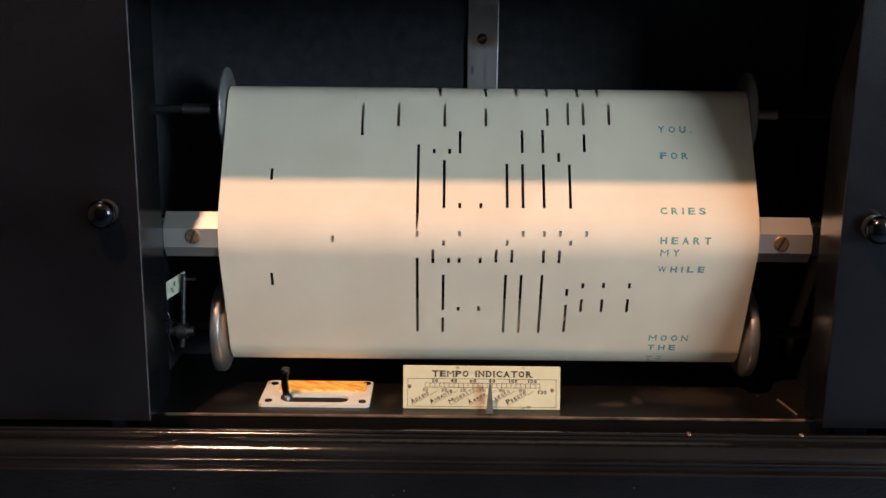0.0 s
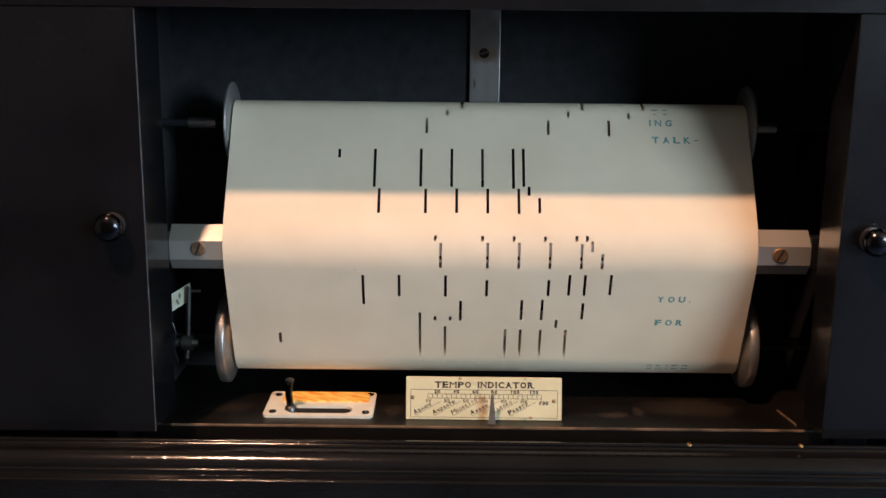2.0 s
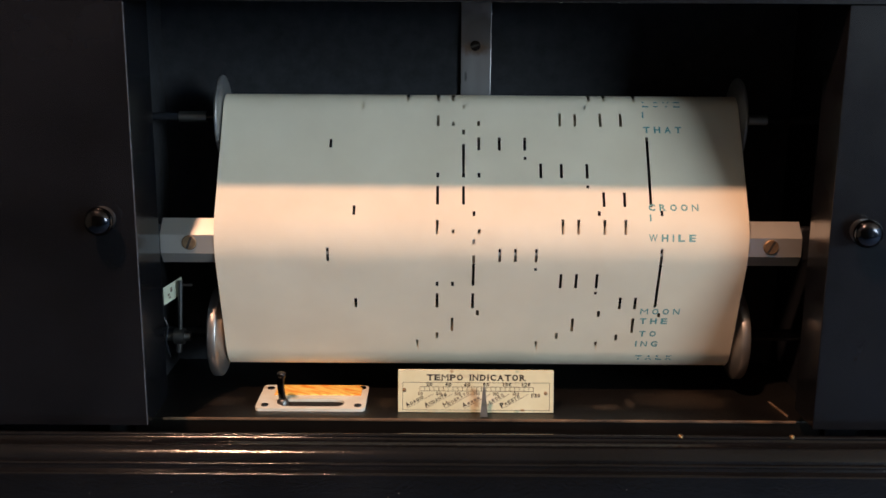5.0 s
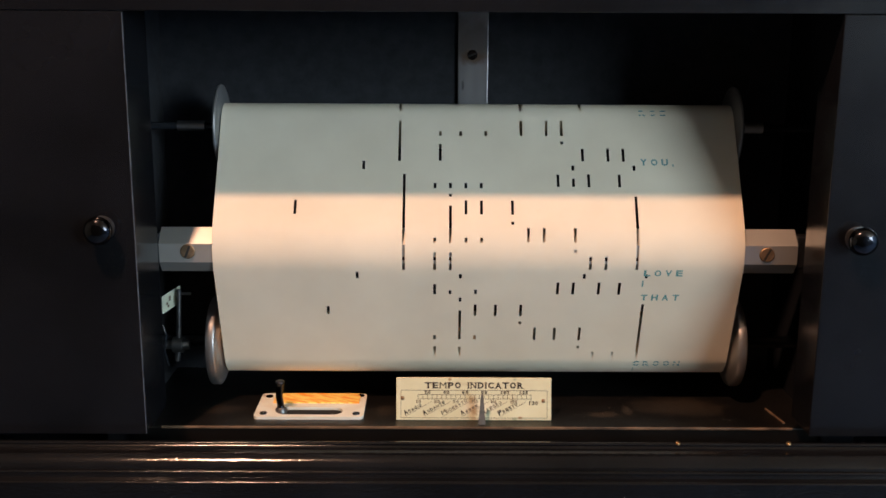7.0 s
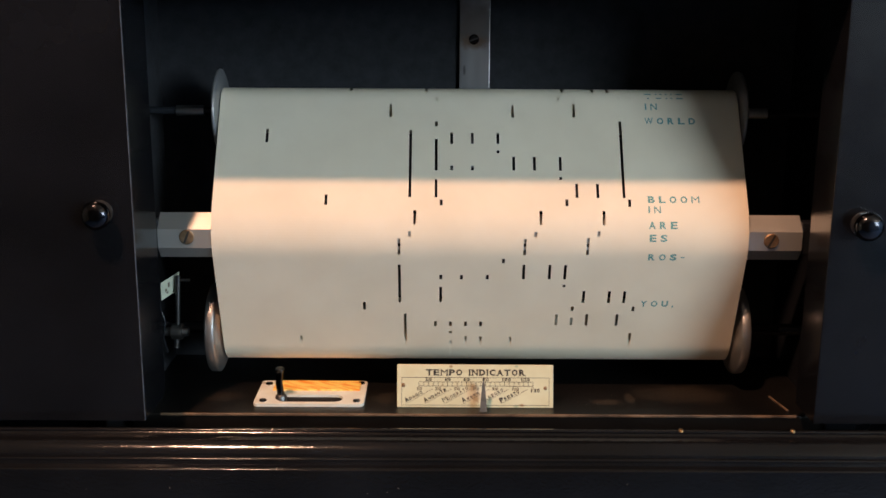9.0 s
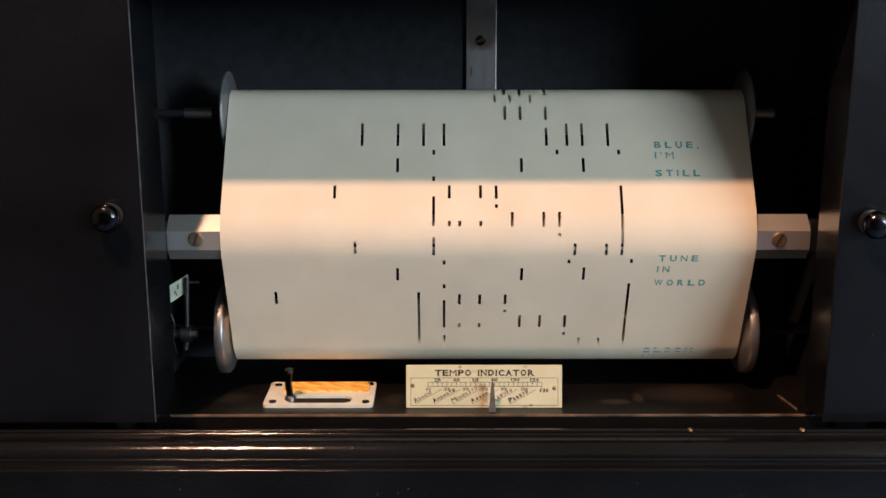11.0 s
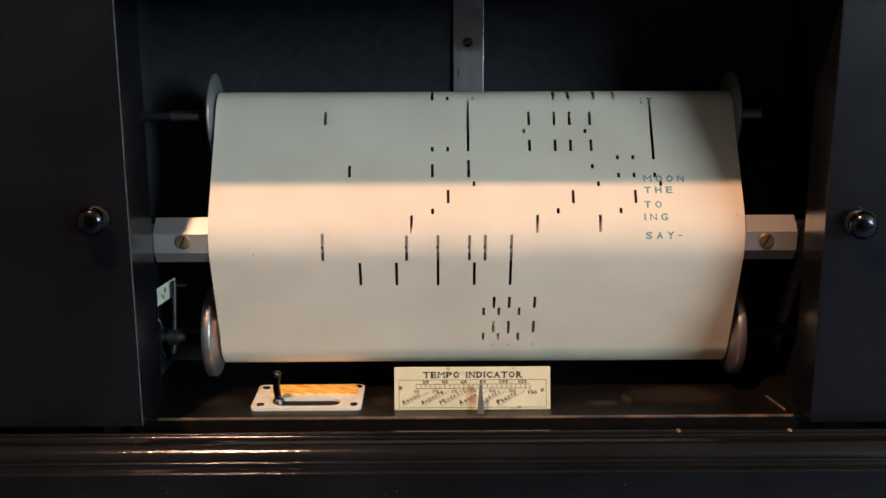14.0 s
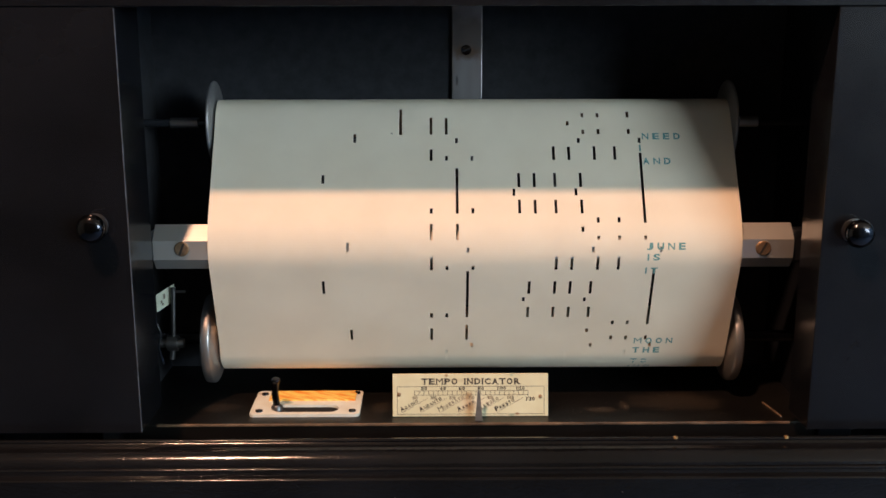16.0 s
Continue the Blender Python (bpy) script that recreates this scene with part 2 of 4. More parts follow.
def lettering(text, height, width, gap, bm, place):
    """Characters in a row from the origin; place() puts a flat (u, v) into space."""
    u = 0.0
    for ch in text:
        if ch == " ":
            u += width
            continue
        w, h, base = width * WIDE.get(ch, 1.0), height, 0.0
        if ch in ".,":
            h = height * (0.22 if ch == "." else 0.4)
            base = 0 if ch == "." else -0.2 * height
        if ch == "'":
            h, base = height * 0.35, height * 0.65
        if ch == "-":
            h, base = height * 0.16, height * 0.4
        co, faces = glyph(ch)
        vs = [bm.verts.new(place(u + c[0] * w, base + c[1] * h)) for c in co]
        for f in faces:
            try:
                bm.faces.new([vs[i] for i in f])
            except ValueError:
                pass
        u += w + gap
    return u - gap


# ---- room round the piano ----
# unseen closing surfaces; their colours are invented to tint bounce and door reflections
X0, X1, Y0, Y1, Z0, Z1 = -2.2, 3.9, -3.0, 0.6, -1.15, 1.45
tagged(part("floor", box(X0, X1, Y0, Y1, Z0 - 0.1, Z0), FLOORING), "unseen floor, coloured blue-grey to tint reflections in the case", "floor", kind="structure")
tagged(part("ceiling", box(X0, X1, Y0, Y1, Z1, Z1 + 0.1), PLASTER), "unseen plaster ceiling, coloured warm for bounced light", "ceiling", kind="structure")
tagged(part("wall_west", box(X0 - 0.1, X0, Y0, Y1, Z0, Z1), PLASTER), "unseen plaster wall, coloured brown for warm bounced light", "wall", kind="structure")
tagged(part("wall_east", box(X1, X1 + 0.1, Y0, Y1, Z0, Z1), BLUE_WALL), "unseen wall, coloured blue-grey to tint reflections", "wall", kind="structure")
tagged(part("wall_north", box(X0, X1, Y1, Y1 + 0.1, Z0, Z1), PLASTER), "unseen plaster wall, coloured brown for warm bounced light behind the piano", "wall", kind="structure")
tagged(part("wall_south", box(X0, 0.7, Y0 - 0.1, Y0, Z0, Z1), DULL_WALL), "unseen wall, coloured dull brown for the left door reflection", "wall", kind="structure")
# this half is split off in blue to tint the right door's reflection
south = box(0.7, 1.9, Y0 - 0.1, Y0, Z0, Z1)
box(3.6, X1, Y0 - 0.1, Y0, Z0, Z1, bm=south)
box(1.9, 3.6, Y0 - 0.1, Y0, Z0, 0.14, bm=south)
box(1.9, 3.6, Y0 - 0.1, Y0, 1.3, Z1, bm=south)
tagged(part("wall_south_blue_half", south, BLUE_WALL), "unseen wall with window opening, blue-grey for the right door reflection", "wall", kind="structure")
frame_bm = box(1.9, 1.94, Y0 - 0.09, Y0 - 0.03, 0.14, 1.3)
box(3.56, 3.6, Y0 - 0.09, Y0 - 0.03, 0.14, 1.3, bm=frame_bm)
box(1.94, 3.56, Y0 - 0.09, Y0 - 0.03, 0.14, 0.18, bm=frame_bm)
box(1.94, 3.56, Y0 - 0.09, Y0 - 0.03, 1.26, 1.3, bm=frame_bm)
tagged(part("window_1", frame_bm, PAINT), "white painted window frame in the wall", "window", kind="structure")

# ---- piano case round the spool box ----
case = thing("player_piano_case", (0, 0.05, Z0), "black lacquered player piano case with an open spool box", "piano")
part("back_board", box(-0.19, 0.19, 0.085, 0.10, -0.13, 0.15, 0.001), FELT, case, "dull black back board of the spool box")
part("side_board", box(-0.205, -0.187, -0.004, 0.085, -0.13, 0.15, 0.001), FELT, case)
part("side_board", box(0.187, 0.205, -0.016, 0.085, -0.13, 0.15, 0.001), LACQUER, case)
part("top_board", box(-0.187, 0.187, -0.03, 0.085, 0.135, 0.15, 0.001), FELT, case)
part("top_rail", box(-0.62, 0.62, -0.0455, -0.028, 0.1208, 0.26, 0.0003), DOOR_BLACK, case, "black lacquered rail above the opening")
DIRT = (0.040, 0.032, 0.024)
blots(LEDGE_DUSTY, (0, 0.05, Z0), [((x, y, -0.1), (rx, ry, 0.02), DIRT, amount) for x, y, rx, ry, amount in (
    (0.118, 0.020, 0.036, 0.018, 0.55), (0.072, 0.006, 0.012, 0.006, 0.8), (0.086, 0.012, 0.004, 0.010, 0.7), (-0.052, 0.010, 0.008, 0.012, 0.5), (-0.146, 0.012, 0.020, 0.010, 0.35))])
part("ledge", box(-0.187, 0.187, -0.013, 0.085, -0.13, -0.100, 0.0008), LEDGE_DUSTY, case, "dusty dark brown ledge under the paper")
part("ledge_edge", box(-0.172, 0.172, -0.0138, -0.0128, -0.1012, -0.0996, 0.0004), EDGE_WORN, case, "worn bare wood edge")
# added strip whose pale colour draws the highlight on the jamb edge
part("jamb_glint_strip", box(-0.1740, -0.17165, -0.0043, -0.0036, -0.088, 0.1195, 0.0002), JAMB_GLINT, case, "thin pale strip added for the edge highlight beside the door")
part("door_track", box(-0.62, 0.62, -0.046, -0.0132, -0.13, -0.112), LACQUER, case)
def arc(y, z, r, a0, a1, n=9):
    """Points (y, z) on a round edge; 0 degrees faces the room, 90 is up."""
    return [(y - r * math.cos(radians(a0 + (a1 - a0) * i / (n - 1))), z + r * math.sin(radians(a0 + (a1 - a0) * i / (n - 1)))) for i in range(n)]


mould = [(-0.044, -0.112), (-0.044, -0.0952)] + arc(-0.0457, -0.0961, 0.0012, 100, -20) + [(-0.0480, -0.0978), (-0.0520, -0.0985), (-0.0560, -0.0980), (-0.0590, -0.0966), (-0.0612, -0.0951)]
mould += arc(-0.0576, -0.1040, 0.0110, 62, 6, 16) + [(-0.0688, -0.1030)] + arc(-0.0700, -0.1010, 0.0011, 120, -25) + [(-0.0716, -0.1028), (-0.0736, -0.1036)]
mould += arc(-0.0750, -0.1044, 0.0013, 110, 0) + [(-0.0763, -0.128), (-0.044, -0.128)]
part("moulding", extrude_x(mould, -0.62, 0.62), MOULD_BLACK, case, "glossy black stepped moulding with worn beads", smooth=True)
part("lower_panel", box(-0.62, 0.62, -0.0748, -0.050, -0.60, -0.128, 0.001), LACQUER, case)
part("bottom_panel", box(-0.62, 0.62, -0.06, -0.04, Z0, -0.60, 0.001), DOOR_BLACK, case)
part("case_side", box(-0.66, -0.62, -0.07, 0.5, Z0, 0.26, 0.002), LACQUER, case)
part("case_side", box(0.62, 0.66, -0.07, 0.5, Z0, 0.26, 0.002), LACQUER, case)
part("lid", box(-0.66, 0.66, -0.048, 0.5, 0.26, 0.28, 0.002), LACQUER, case)
part("inner_panel", box(-0.62, -0.205, 0.03, 0.045, -0.13, 0.26), LACQUER, case)
part("inner_panel", box(0.205, 0.62, 0.03, 0.045, -0.13, 0.26), LACQUER, case)


def sliding_door(x0, x1, back, kx, kz, label):
    d = thing("sliding_door", ((x0 + x1) / 2, -0.03, -0.092), label, "door", "sliding doors of the spool box")
    part("panel", box(x0, x1, -0.045, back, -0.0915, 0.1206, 0.0005, 2), DOOR_BLACK, d)
    inner = x1 if x1 < 0 else x0
    if x1 < 0:
        # pale strip paints the window highlight along the left door's rubbed edge
        part("worn_pale_edge", box(inner - 0.0004, inner + 0.0001, -0.0452, -0.0447, -0.0912, 0.1197, 0.0001), WORN_GLINT, d, "thin rubbed door edge with its highlight in the colour")
    part("knob", lathe([(-0.0450, 0.0045), (-0.0478, 0.0042), (-0.0488, 0.0050), (-0.0505, 0.0066), (-0.0525, 0.0071), (-0.0545, 0.0066), (-0.0560, 0.0052), (-0.0568, 0.0030), (-0.0570, 0.0008)], (kx, 0, kz), "y", 32), CHROME, d, "small dark round metal knob", True)
    part("washer", lathe([(-0.0449, 0.0062), (-0.0458, 0.0060), (-0.0458, 0.0046)], (kx, 0, kz), "y", 24), STEEL_DARK, d)
    return d


sliding_door(-0.60, -0.1708, -0.0045, -0.1865, 0.0165, "black lacquered sliding door with a brownish sheen and a small knob")
sliding_door(0.1695, 0.60, -0.0165, 0.1850, 0.0128, "black lacquered sliding door with a bluish sheen and a small knob")


# ---- tracker bar ----
def slotted_screw(name, centre, radius, mat, parent, axis="y", out=-1, turn=30, label=""):
    """A round-headed screw with a cut across it, flat side at centre."""
    h = radius * 0.22
    s = part(name, lathe([(0, radius), (out * h * 0.55, radius * 0.99), (out * h, radius * 0.88), (out * h * 1.04, radius * 0.2)], centre, axis, 24), mat, parent, label, True)
    c = Vector(centre)
    a = radians(turn)
    w, l = radius * 0.15, radius * 0.9
    bm = bmesh.new()
    vs = []
    for p, q in ((-l, -w), (l, -w), (l, w), (-l, w)):
        e, f = p * math.cos(a) - q * math.sin(a), p * math.sin(a) + q * math.cos(a)
        o = out * h * 1.12
        vs.append(bm.verts.new(c + (Vector((e, o, f)) if axis == "y" else Vector((e, f, o)))))
    bm.faces.new(vs)
    part("slot", bm, INK, s)
    return s


def tracker_bar():
    bar = thing("tracker_bar", (0, 0.012, -0.0175), "satin nickel tracker bar with a row of small air holes", "tracker bar")
    top, low = (-0.0009, -0.0010), (-0.0009, -0.0112)
    outline = [(0.0095, 0.0060), (0.0070, 0.0066), top, low, (0.0040, -0.0172), (0.0095, -0.0172)]
    L = 0.1715
    bm = bmesh.new()
    def quad(x0, x1, a, b):
        bm.faces.new([bm.verts.new(p) for p in ((x0, *a), (x1, *a), (x1, *b), (x0, *b))])
    for a, b in zip(outline, outline[1:] + outline[:1]):
        if (a, b) != (top, low):
            quad(-L, L, a, b)
    for x in (-L, L):
        bm.faces.new([bm.verts.new((x, *p)) for p in outline])
    y, z1, z0 = top[0], -0.0078, -0.0096
    quad(-L, L, top, (y, z1))
    quad(-L, L, (y, z0), low)
    x = -L
    for k in range(-44, 45):
        c = k * 0.002794 + 0.0015
        quad(x, c - 0.0006, (y, z1), (y, z0))
        x = c + 0.0006
    quad(x, L, (y, z1), (y, z0))
    bmesh.ops.remove_doubles(bm, verts=bm.verts, dist=1e-6)
    bmesh.ops.recalc_face_normals(bm, faces=bm.faces)
    part("bar_body", bm, SATIN, bar)
    # near-black backing paints the darkness inside the air holes
    part("dark_backing", box(-0.165, 0.165, 0.002, 0.004, -0.0105, -0.006), VOID, bar)
    slotted_screw("screw", (-0.1560, -0.0010, -0.0052), 0.0040, BRONZE, bar, turn=68, label="aged brown slotted screw")
    slotted_screw("screw", (0.1550, -0.0010, -0.0058), 0.0041, BRONZE, bar, turn=62, label="aged brown slotted screw")
    part("bar_support", box(-0.187, -0.1716, 0.001, 0.009, -0.014, 0.004, 0.001), LACQUER, bar)
    part("bar_support", box(0.1716, 0.187, 0.001, 0.009, -0.014, 0.004, 0.001), LACQUER, bar)


tracker_bar()

# ---- the two spools ----
SUPPLY, SUPPLY_R = (0.0482, 0.0569), 0.0130
TAKEUP, TAKEUP_R = (0.0365, -0.0666), 0.0177
NOSE, NOSE_R = (0.0265, -0.0060), 0.0285
HALF = 0.142875
roll = thing("music_roll_spool", (0, *SUPPLY), "music roll spool with thin metal end flanges", "spool")
part("core", lathe([(-0.1435, SUPPLY_R - 0.0046), (0.1435, SUPPLY_R - 0.0046)], (0, *SUPPLY)), WOOD_CORE, roll)
for sgn in (-1, 1):
    prof = [(sgn * 0.1434, 0.006), (sgn * 0.1436, 0.0215), (sgn * 0.1442, 0.0231), (sgn * 0.1450, 0.0234), (sgn * 0.1458, 0.0229), (sgn * 0.1460, 0.0205), (sgn * 0.1456, 0.012), (sgn * 0.1485, 0.006)]
    part("flange", lathe(prof, (0, *SUPPLY), "x", 64), ROLL_METAL, roll, "thin round metal flange", True)
    a, c = (0.1546, 0.1700) if sgn < 0 else (0.1520, 0.1625)
    part("spindle", lathe([(sgn * a, 0.0029), (sgn * c, 0.0029)], (0, *SUPPLY), "x", 24), STEEL, roll, "steel drive spindle", True)
    part("spindle_shank", lathe([(sgn * 0.1486, 0.0022), (sgn * 0.1870, 0.0022)], (0, *SUPPLY), "x", 20), LACQUER, roll, "", True)
takeup = thing("take_up_spool", (0, *TAKEUP), "take-up spool with wide dished metal flanges", "spool")
part("drum", lathe([(-0.1445, TAKEUP_R - 0.0030), (0.1445, TAKEUP_R - 0.0030)], (0, *TAKEUP)), STEEL_DARK, takeup)
part("wound_paper", lathe([(-0.1427, TAKEUP_R - 0.0031), (-0.1427, TAKEUP_R - 0.0002), (0.1427, TAKEUP_R - 0.0002), (0.1427, TAKEUP_R - 0.0031)], (0, *TAKEUP), "x", 96), WOUND, takeup, "cream paper already wound on", True)
for sgn in (-1, 1):
    prof = [(sgn * 0.1440, 0.0150), (sgn * 0.1452, 0.0205), (sgn * 0.1468, 0.0246), (sgn * 0.1473, 0.0253), (sgn * 0.1479, 0.0256), (sgn * 0.1514, 0.0256), (sgn * 0.1520, 0.0253), (sgn * 0.1523, 0.0247), (sgn * 0.1521, 0.0195), (sgn * 0.1500, 0.0120), (sgn * 0.1540, 0.0060)]
    part("flange", lathe(prof, (0, *TAKEUP), "x", 64), SPOOL_METAL, takeup, "dished aluminium flange with a rounded rim", True)
    part("axle", lathe([(sgn * 0.1541, 0.0034), (sgn * 0.1870, 0.0034)], (0, *TAKEUP), "x", 24), LACQUER, takeup, "", True)

# ---- strap that hangs at the back ----
# dark top: tarnish plus painted recess shade; then screw stain and a small mark
blots(STRAP, (0, 0.0835, 0.02), [((-0.002, 0.083, 0.106), (0.030, 0.03, 0.0185), (0.13, 0.115, 0.105), 0.8), ((-0.002, 0.083, 0.0945), (0.012, 0.02, 0.0055), (0.20, 0.135, 0.09), 0.8),
                                 ((-0.0075, 0.083, 0.078), (0.0012, 0.02, 0.004), (0.08, 0.08, 0.085), 0.7)])
strap = thing("metal_strap", (0, 0.0835, 0.02), "grey metal strap with one screw at the back board", "strap")
part("band", box(-0.0105, 0.0074, 0.0822, 0.0848, 0.02, 0.1345, 0.0004), STRAP, strap)
slotted_screw("screw", (-0.0020, 0.0820, 0.0960), 0.0030, CHROME, strap, turn=20, label="small dark screw")


# ---- lever and its plate on the ledge ----
def lever_plate():
    t = thing("control_lever", (-0.0935, 0.015, -0.1), "white enamelled plate with amber strip and slotted steel lever", "lever")
    x0, x1, y0, y1, z0, z1 = -0.124, -0.063, -0.003, 0.034, -0.1, -0.0984
    sx0, sx1, sy0, sy1 = -0.1120, -0.0750, 0.0006, 0.0112
    cu = bpy.data.curves.new("plate", "CURVE")
    cu.dimensions, cu.fill_mode, cu.extrude = "2D", "BOTH", (z1 - z0) / 2

    def ring(a0, a1, b0, b1, r):
        pts = []
        for cx, cy, w in ((a1 - r, b1 - r, 0), (a0 + r, b1 - r, 90), (a0 + r, b0 + r, 180), (a1 - r, b0 + r, 270)):
            pts += [(cx + r * math.cos(radians(w + k * 22.5)), cy + r * math.sin(radians(w + k * 22.5)), 0, 1) for k in range(5)]
        sp = cu.splines.new("POLY")
        sp.points.add(len(pts) - 1)
        for q, c in zip(sp.points, pts):
            q.co = c
        sp.use_cyclic_u = True

    ring(x0, x1, y0, y1, 0.0028)
    ring(sx0, sx1, sy0, sy1, (sy1 - sy0) / 2 - 0.0002)
    tmp = new("plate_outline", cu)
    me = bpy.data.meshes.new_from_object(tmp.evaluated_get(bpy.context.evaluated_depsgraph_get()))
    bm = bmesh.new()
    bm.from_mesh(me)
    bmesh.ops.translate(bm, verts=bm.verts, vec=(0, 0, (z0 + z1) / 2))
    bpy.data.objects.remove(tmp)
    bpy.data.curves.remove(cu)
    bpy.data.meshes.remove(me)
    part("plate", bm, ENAMEL, t, "white enamelled plate")
    # near-black sheet in place of the shaded depth of the slot
    part("slot_dark_sheet", box(sx0 - 0.001, sx1 + 0.001, sy0, sy1, -0.1004, -0.0998), VOID, t)
    part("amber_strip", box(-0.1160, -0.0665, 0.0175, 0.0325, z1 - 0.0002, z1 + 0.0008, 0.0004), AMBER, t, "streaked amber celluloid strip")
    for x, y in ((-0.1195, 0.0285), (-0.0665, 0.0300), (-0.1190, 0.0020), (-0.0672, 0.0018)):
        part("screw", lathe([(z1 - 0.0002, 0.0022), (z1 + 0.0006, 0.0020), (z1 + 0.0009, 0.0010)], (x, y, 0), "z", 16), CHROME, t, "", True)
        part("screw_slot", box(x - 0.0016, x + 0.0016, y - 0.0003, y + 0.0003, z1 + 0.0006, z1 + 0.00105), INK, t)
    part("lever_foot", lathe([(-0.0999, 0.0034), (-0.0972, 0.0032), (-0.0962, 0.0024)], (-0.1096, 0.0062, 0), "z", 20), STEEL_DARK, t, "", True)
    part("lever_cap", lathe([(-0.0838, 0.0019), (-0.0832, 0.0024), (-0.0822, 0.0026), (-0.0813, 0.0022), (-0.0808, 0.0012)], (-0.1100, 0.0075, 0), "z", 20), CHROME, t, "polished rounded lever tip", True)
    part("lever", rod([(-0.1095, 0.0065, -0.1), (-0.1100, 0.0067, -0.0945), (-0.1106, 0.0070, -0.0900), (-0.1103, 0.0073, -0.0850), (-0.1100, 0.0075, -0.0825)], 0.0020), CHROME, t, "bent dark steel lever", True)


blots(ENAMEL, (-0.0935, 0.015, -0.1), [((-0.1040, 0.0150, -0.0984), (0.0030, 0.0040, 0.01), (0.40, 0.50, 0.42), 0.8), ((-0.1225, 0.030, -0.0984), (0.003, 0.003, 0.01), (0.40, 0.33, 0.24), 0.7)])
lever_plate()


# ---- tempo indicator ----
SERIFS = {"T": ((0.5, 0), (0.06, 1), (0.94, 1)), "E": ((0.12, 0), (0.12, 1)), "M": ((0.06, 0), (0.94, 0)), "P": ((0.14, 0), (0.12, 1)), "I": ((0.5, 0), (0.5, 1)),
          "N": ((0.1, 0), (0.1, 1), (0.9, 1)), "D": ((0.1, 0), (0.1, 1)), "A": ((0.04, 0), (0.96, 0)), "R": ((0.12, 0), (0.95, 0), (0.1, 1))}


def tempo_indicator():
    t = thing("tempo_indicator", (-0.0015, 0, -0.1), "ivory tempo indicator plate with black lettering and brown stains", "indicator plate")
    W, H = 0.0870, 0.0236
    base, up = Vector((-0.0446, -0.0036, -0.0998)), Vector((0, math.sin(radians(13)), math.cos(radians(13))))
    side = Vector((1, 0, 0))
    outw = Vector((0, -math.cos(radians(13)), math.sin(radians(13))))
    def put(u, v, w=0.0):
        return base + side * (0.987 * u) + up * v + outw * w
    bm = box(0, W, 0, 0.0012, 0, H, 0.0003)
    for v in bm.verts:
        v.co = put(v.co.x, v.co.z, -v.co.y)
    part("plate", bm, IVORY, t, "stained ivory celluloid plate")
    def bars(name, rects, mat, w=0.00012, label=""):
        bm = bmesh.new()
        for u0, u1, v0, v1 in rects:
            bm.faces.new([bm.verts.new(put(u, v, w)) for u, v in ((u0, v0), (u1, v0), (u1, v1), (u0, v1))])
        part(name, bm, mat, t, label)
    l = 0.00022
    u0, u1, v0, v1 = 0.0025, 0.0848, 0.0012, 0.0166
    bars("border", [(u0, u1, v0, v0 + l), (u0, u1, v1 - l, v1), (u0, u0 + l, v0 + l, v1 - l), (u1 - l, u1, v0 + l, v1 - l)], INK)
    s0, s1 = 0.0122, 0.0757
    ticks = [(s0, s1, 0.0117, 0.0117 + l), (s0, s1, 0.0140, 0.0140 + l)]
    for i in range(25):
        u = s0 + (s1 - s0) * i / 24
        low, high = (0.0094 if i % 4 == 0 else 0.0117 + l), (0.0163 if i % 4 == 2 else 0.0140)
        ticks.append((u - l / 2, u + l / 2, low, high))
    bars("scale", ticks, INK)

    def words(name, text, u, v, height, width, gap, turn=0.0, mat=INK, serif=False):
        bm = bmesh.new()
        c, s = math.cos(radians(turn)), math.sin(radians(turn))

        def place(a, b):
            return put(u + a * c - b * s, v + a * s + b * c, 0.00014)
        lettering(text, height, width, gap, bm, place)
        if serif:
            a = 0.0
            for ch in text:
                w = width * WIDE.get(ch, 1.0)
                for f, top in SERIFS.get(ch, ()):
                    p, q, r = a + f * w, height if top else 0.0, 0.00062
                    b0, b1 = (q - 0.00042, q + 0.00002) if top else (q - 0.00002, q + 0.00042)
                    bm.faces.new([bm.verts.new(place(x, y) + outw * 0.00003) for x, y in ((p - r, b0), (p + r, b0), (p + r, b1), (p - r, b1))])
                a += w + gap
        part(name, bm, mat, t)
    words("title", "TEMPO", 0.0163, 0.0176, 0.0034, 0.0032, 0.0008, serif=True)
    words("title", "INDICATOR", 0.0400, 0.0176, 0.0034, 0.0032, 0.0009, serif=True)
    for i, n in enumerate(("20", "40", "60", "80", "100", "120")):
        u = s0 + (s1 - s0) * (2 + 4 * i) / 24
        words("number", n[0], u - 0.0017 if len(n) == 2 else u - 0.0012, 0.0145, 0.0019, 0.0013, 0.0004)
        words("number", n[1:], u + 0.0004, 0.0145, 0.0019, 0.0013, 0.0004)
    for i, n in enumerate(("10", "30", "50", "70", "90", "110")):
        u = s0 + (s1 - s0) * i / 6
        words("number", n[0], u - (0.0010 if n[0] == "1" else 0.0017), 0.0094, 0.0018, 0.0013, 0.0004, mat=INK_PALE)
        words("number", n[1:], u + 0.0004, 0.0094, 0.0018, 0.0013, 0.0004, mat=INK_PALE)
    words("number", "1", s1 - 0.0011, 0.0085, 0.0021, 0.0014, 0.0004)
    words("number", "30", s1 + 0.0005, 0.0085, 0.0021, 0.0014, 0.0004)
    for i, (w, mat) in enumerate((("ADAGIO", INK), ("ANDANTE", INK), ("MODERATO", INK_PALE), ("A", INK_PALE), ("ALLEGRO", INK_PALE), ("PRESTO", INK))):
        u = 0.0050 + 0.01058 * i
        c, s = math.cos(radians(29)), math.sin(radians(29))
        words("word", w[0], u, 0.0026, 0.0027, 0.0022, 0.0005, 29, INK if i != 4 else INK_PALE)
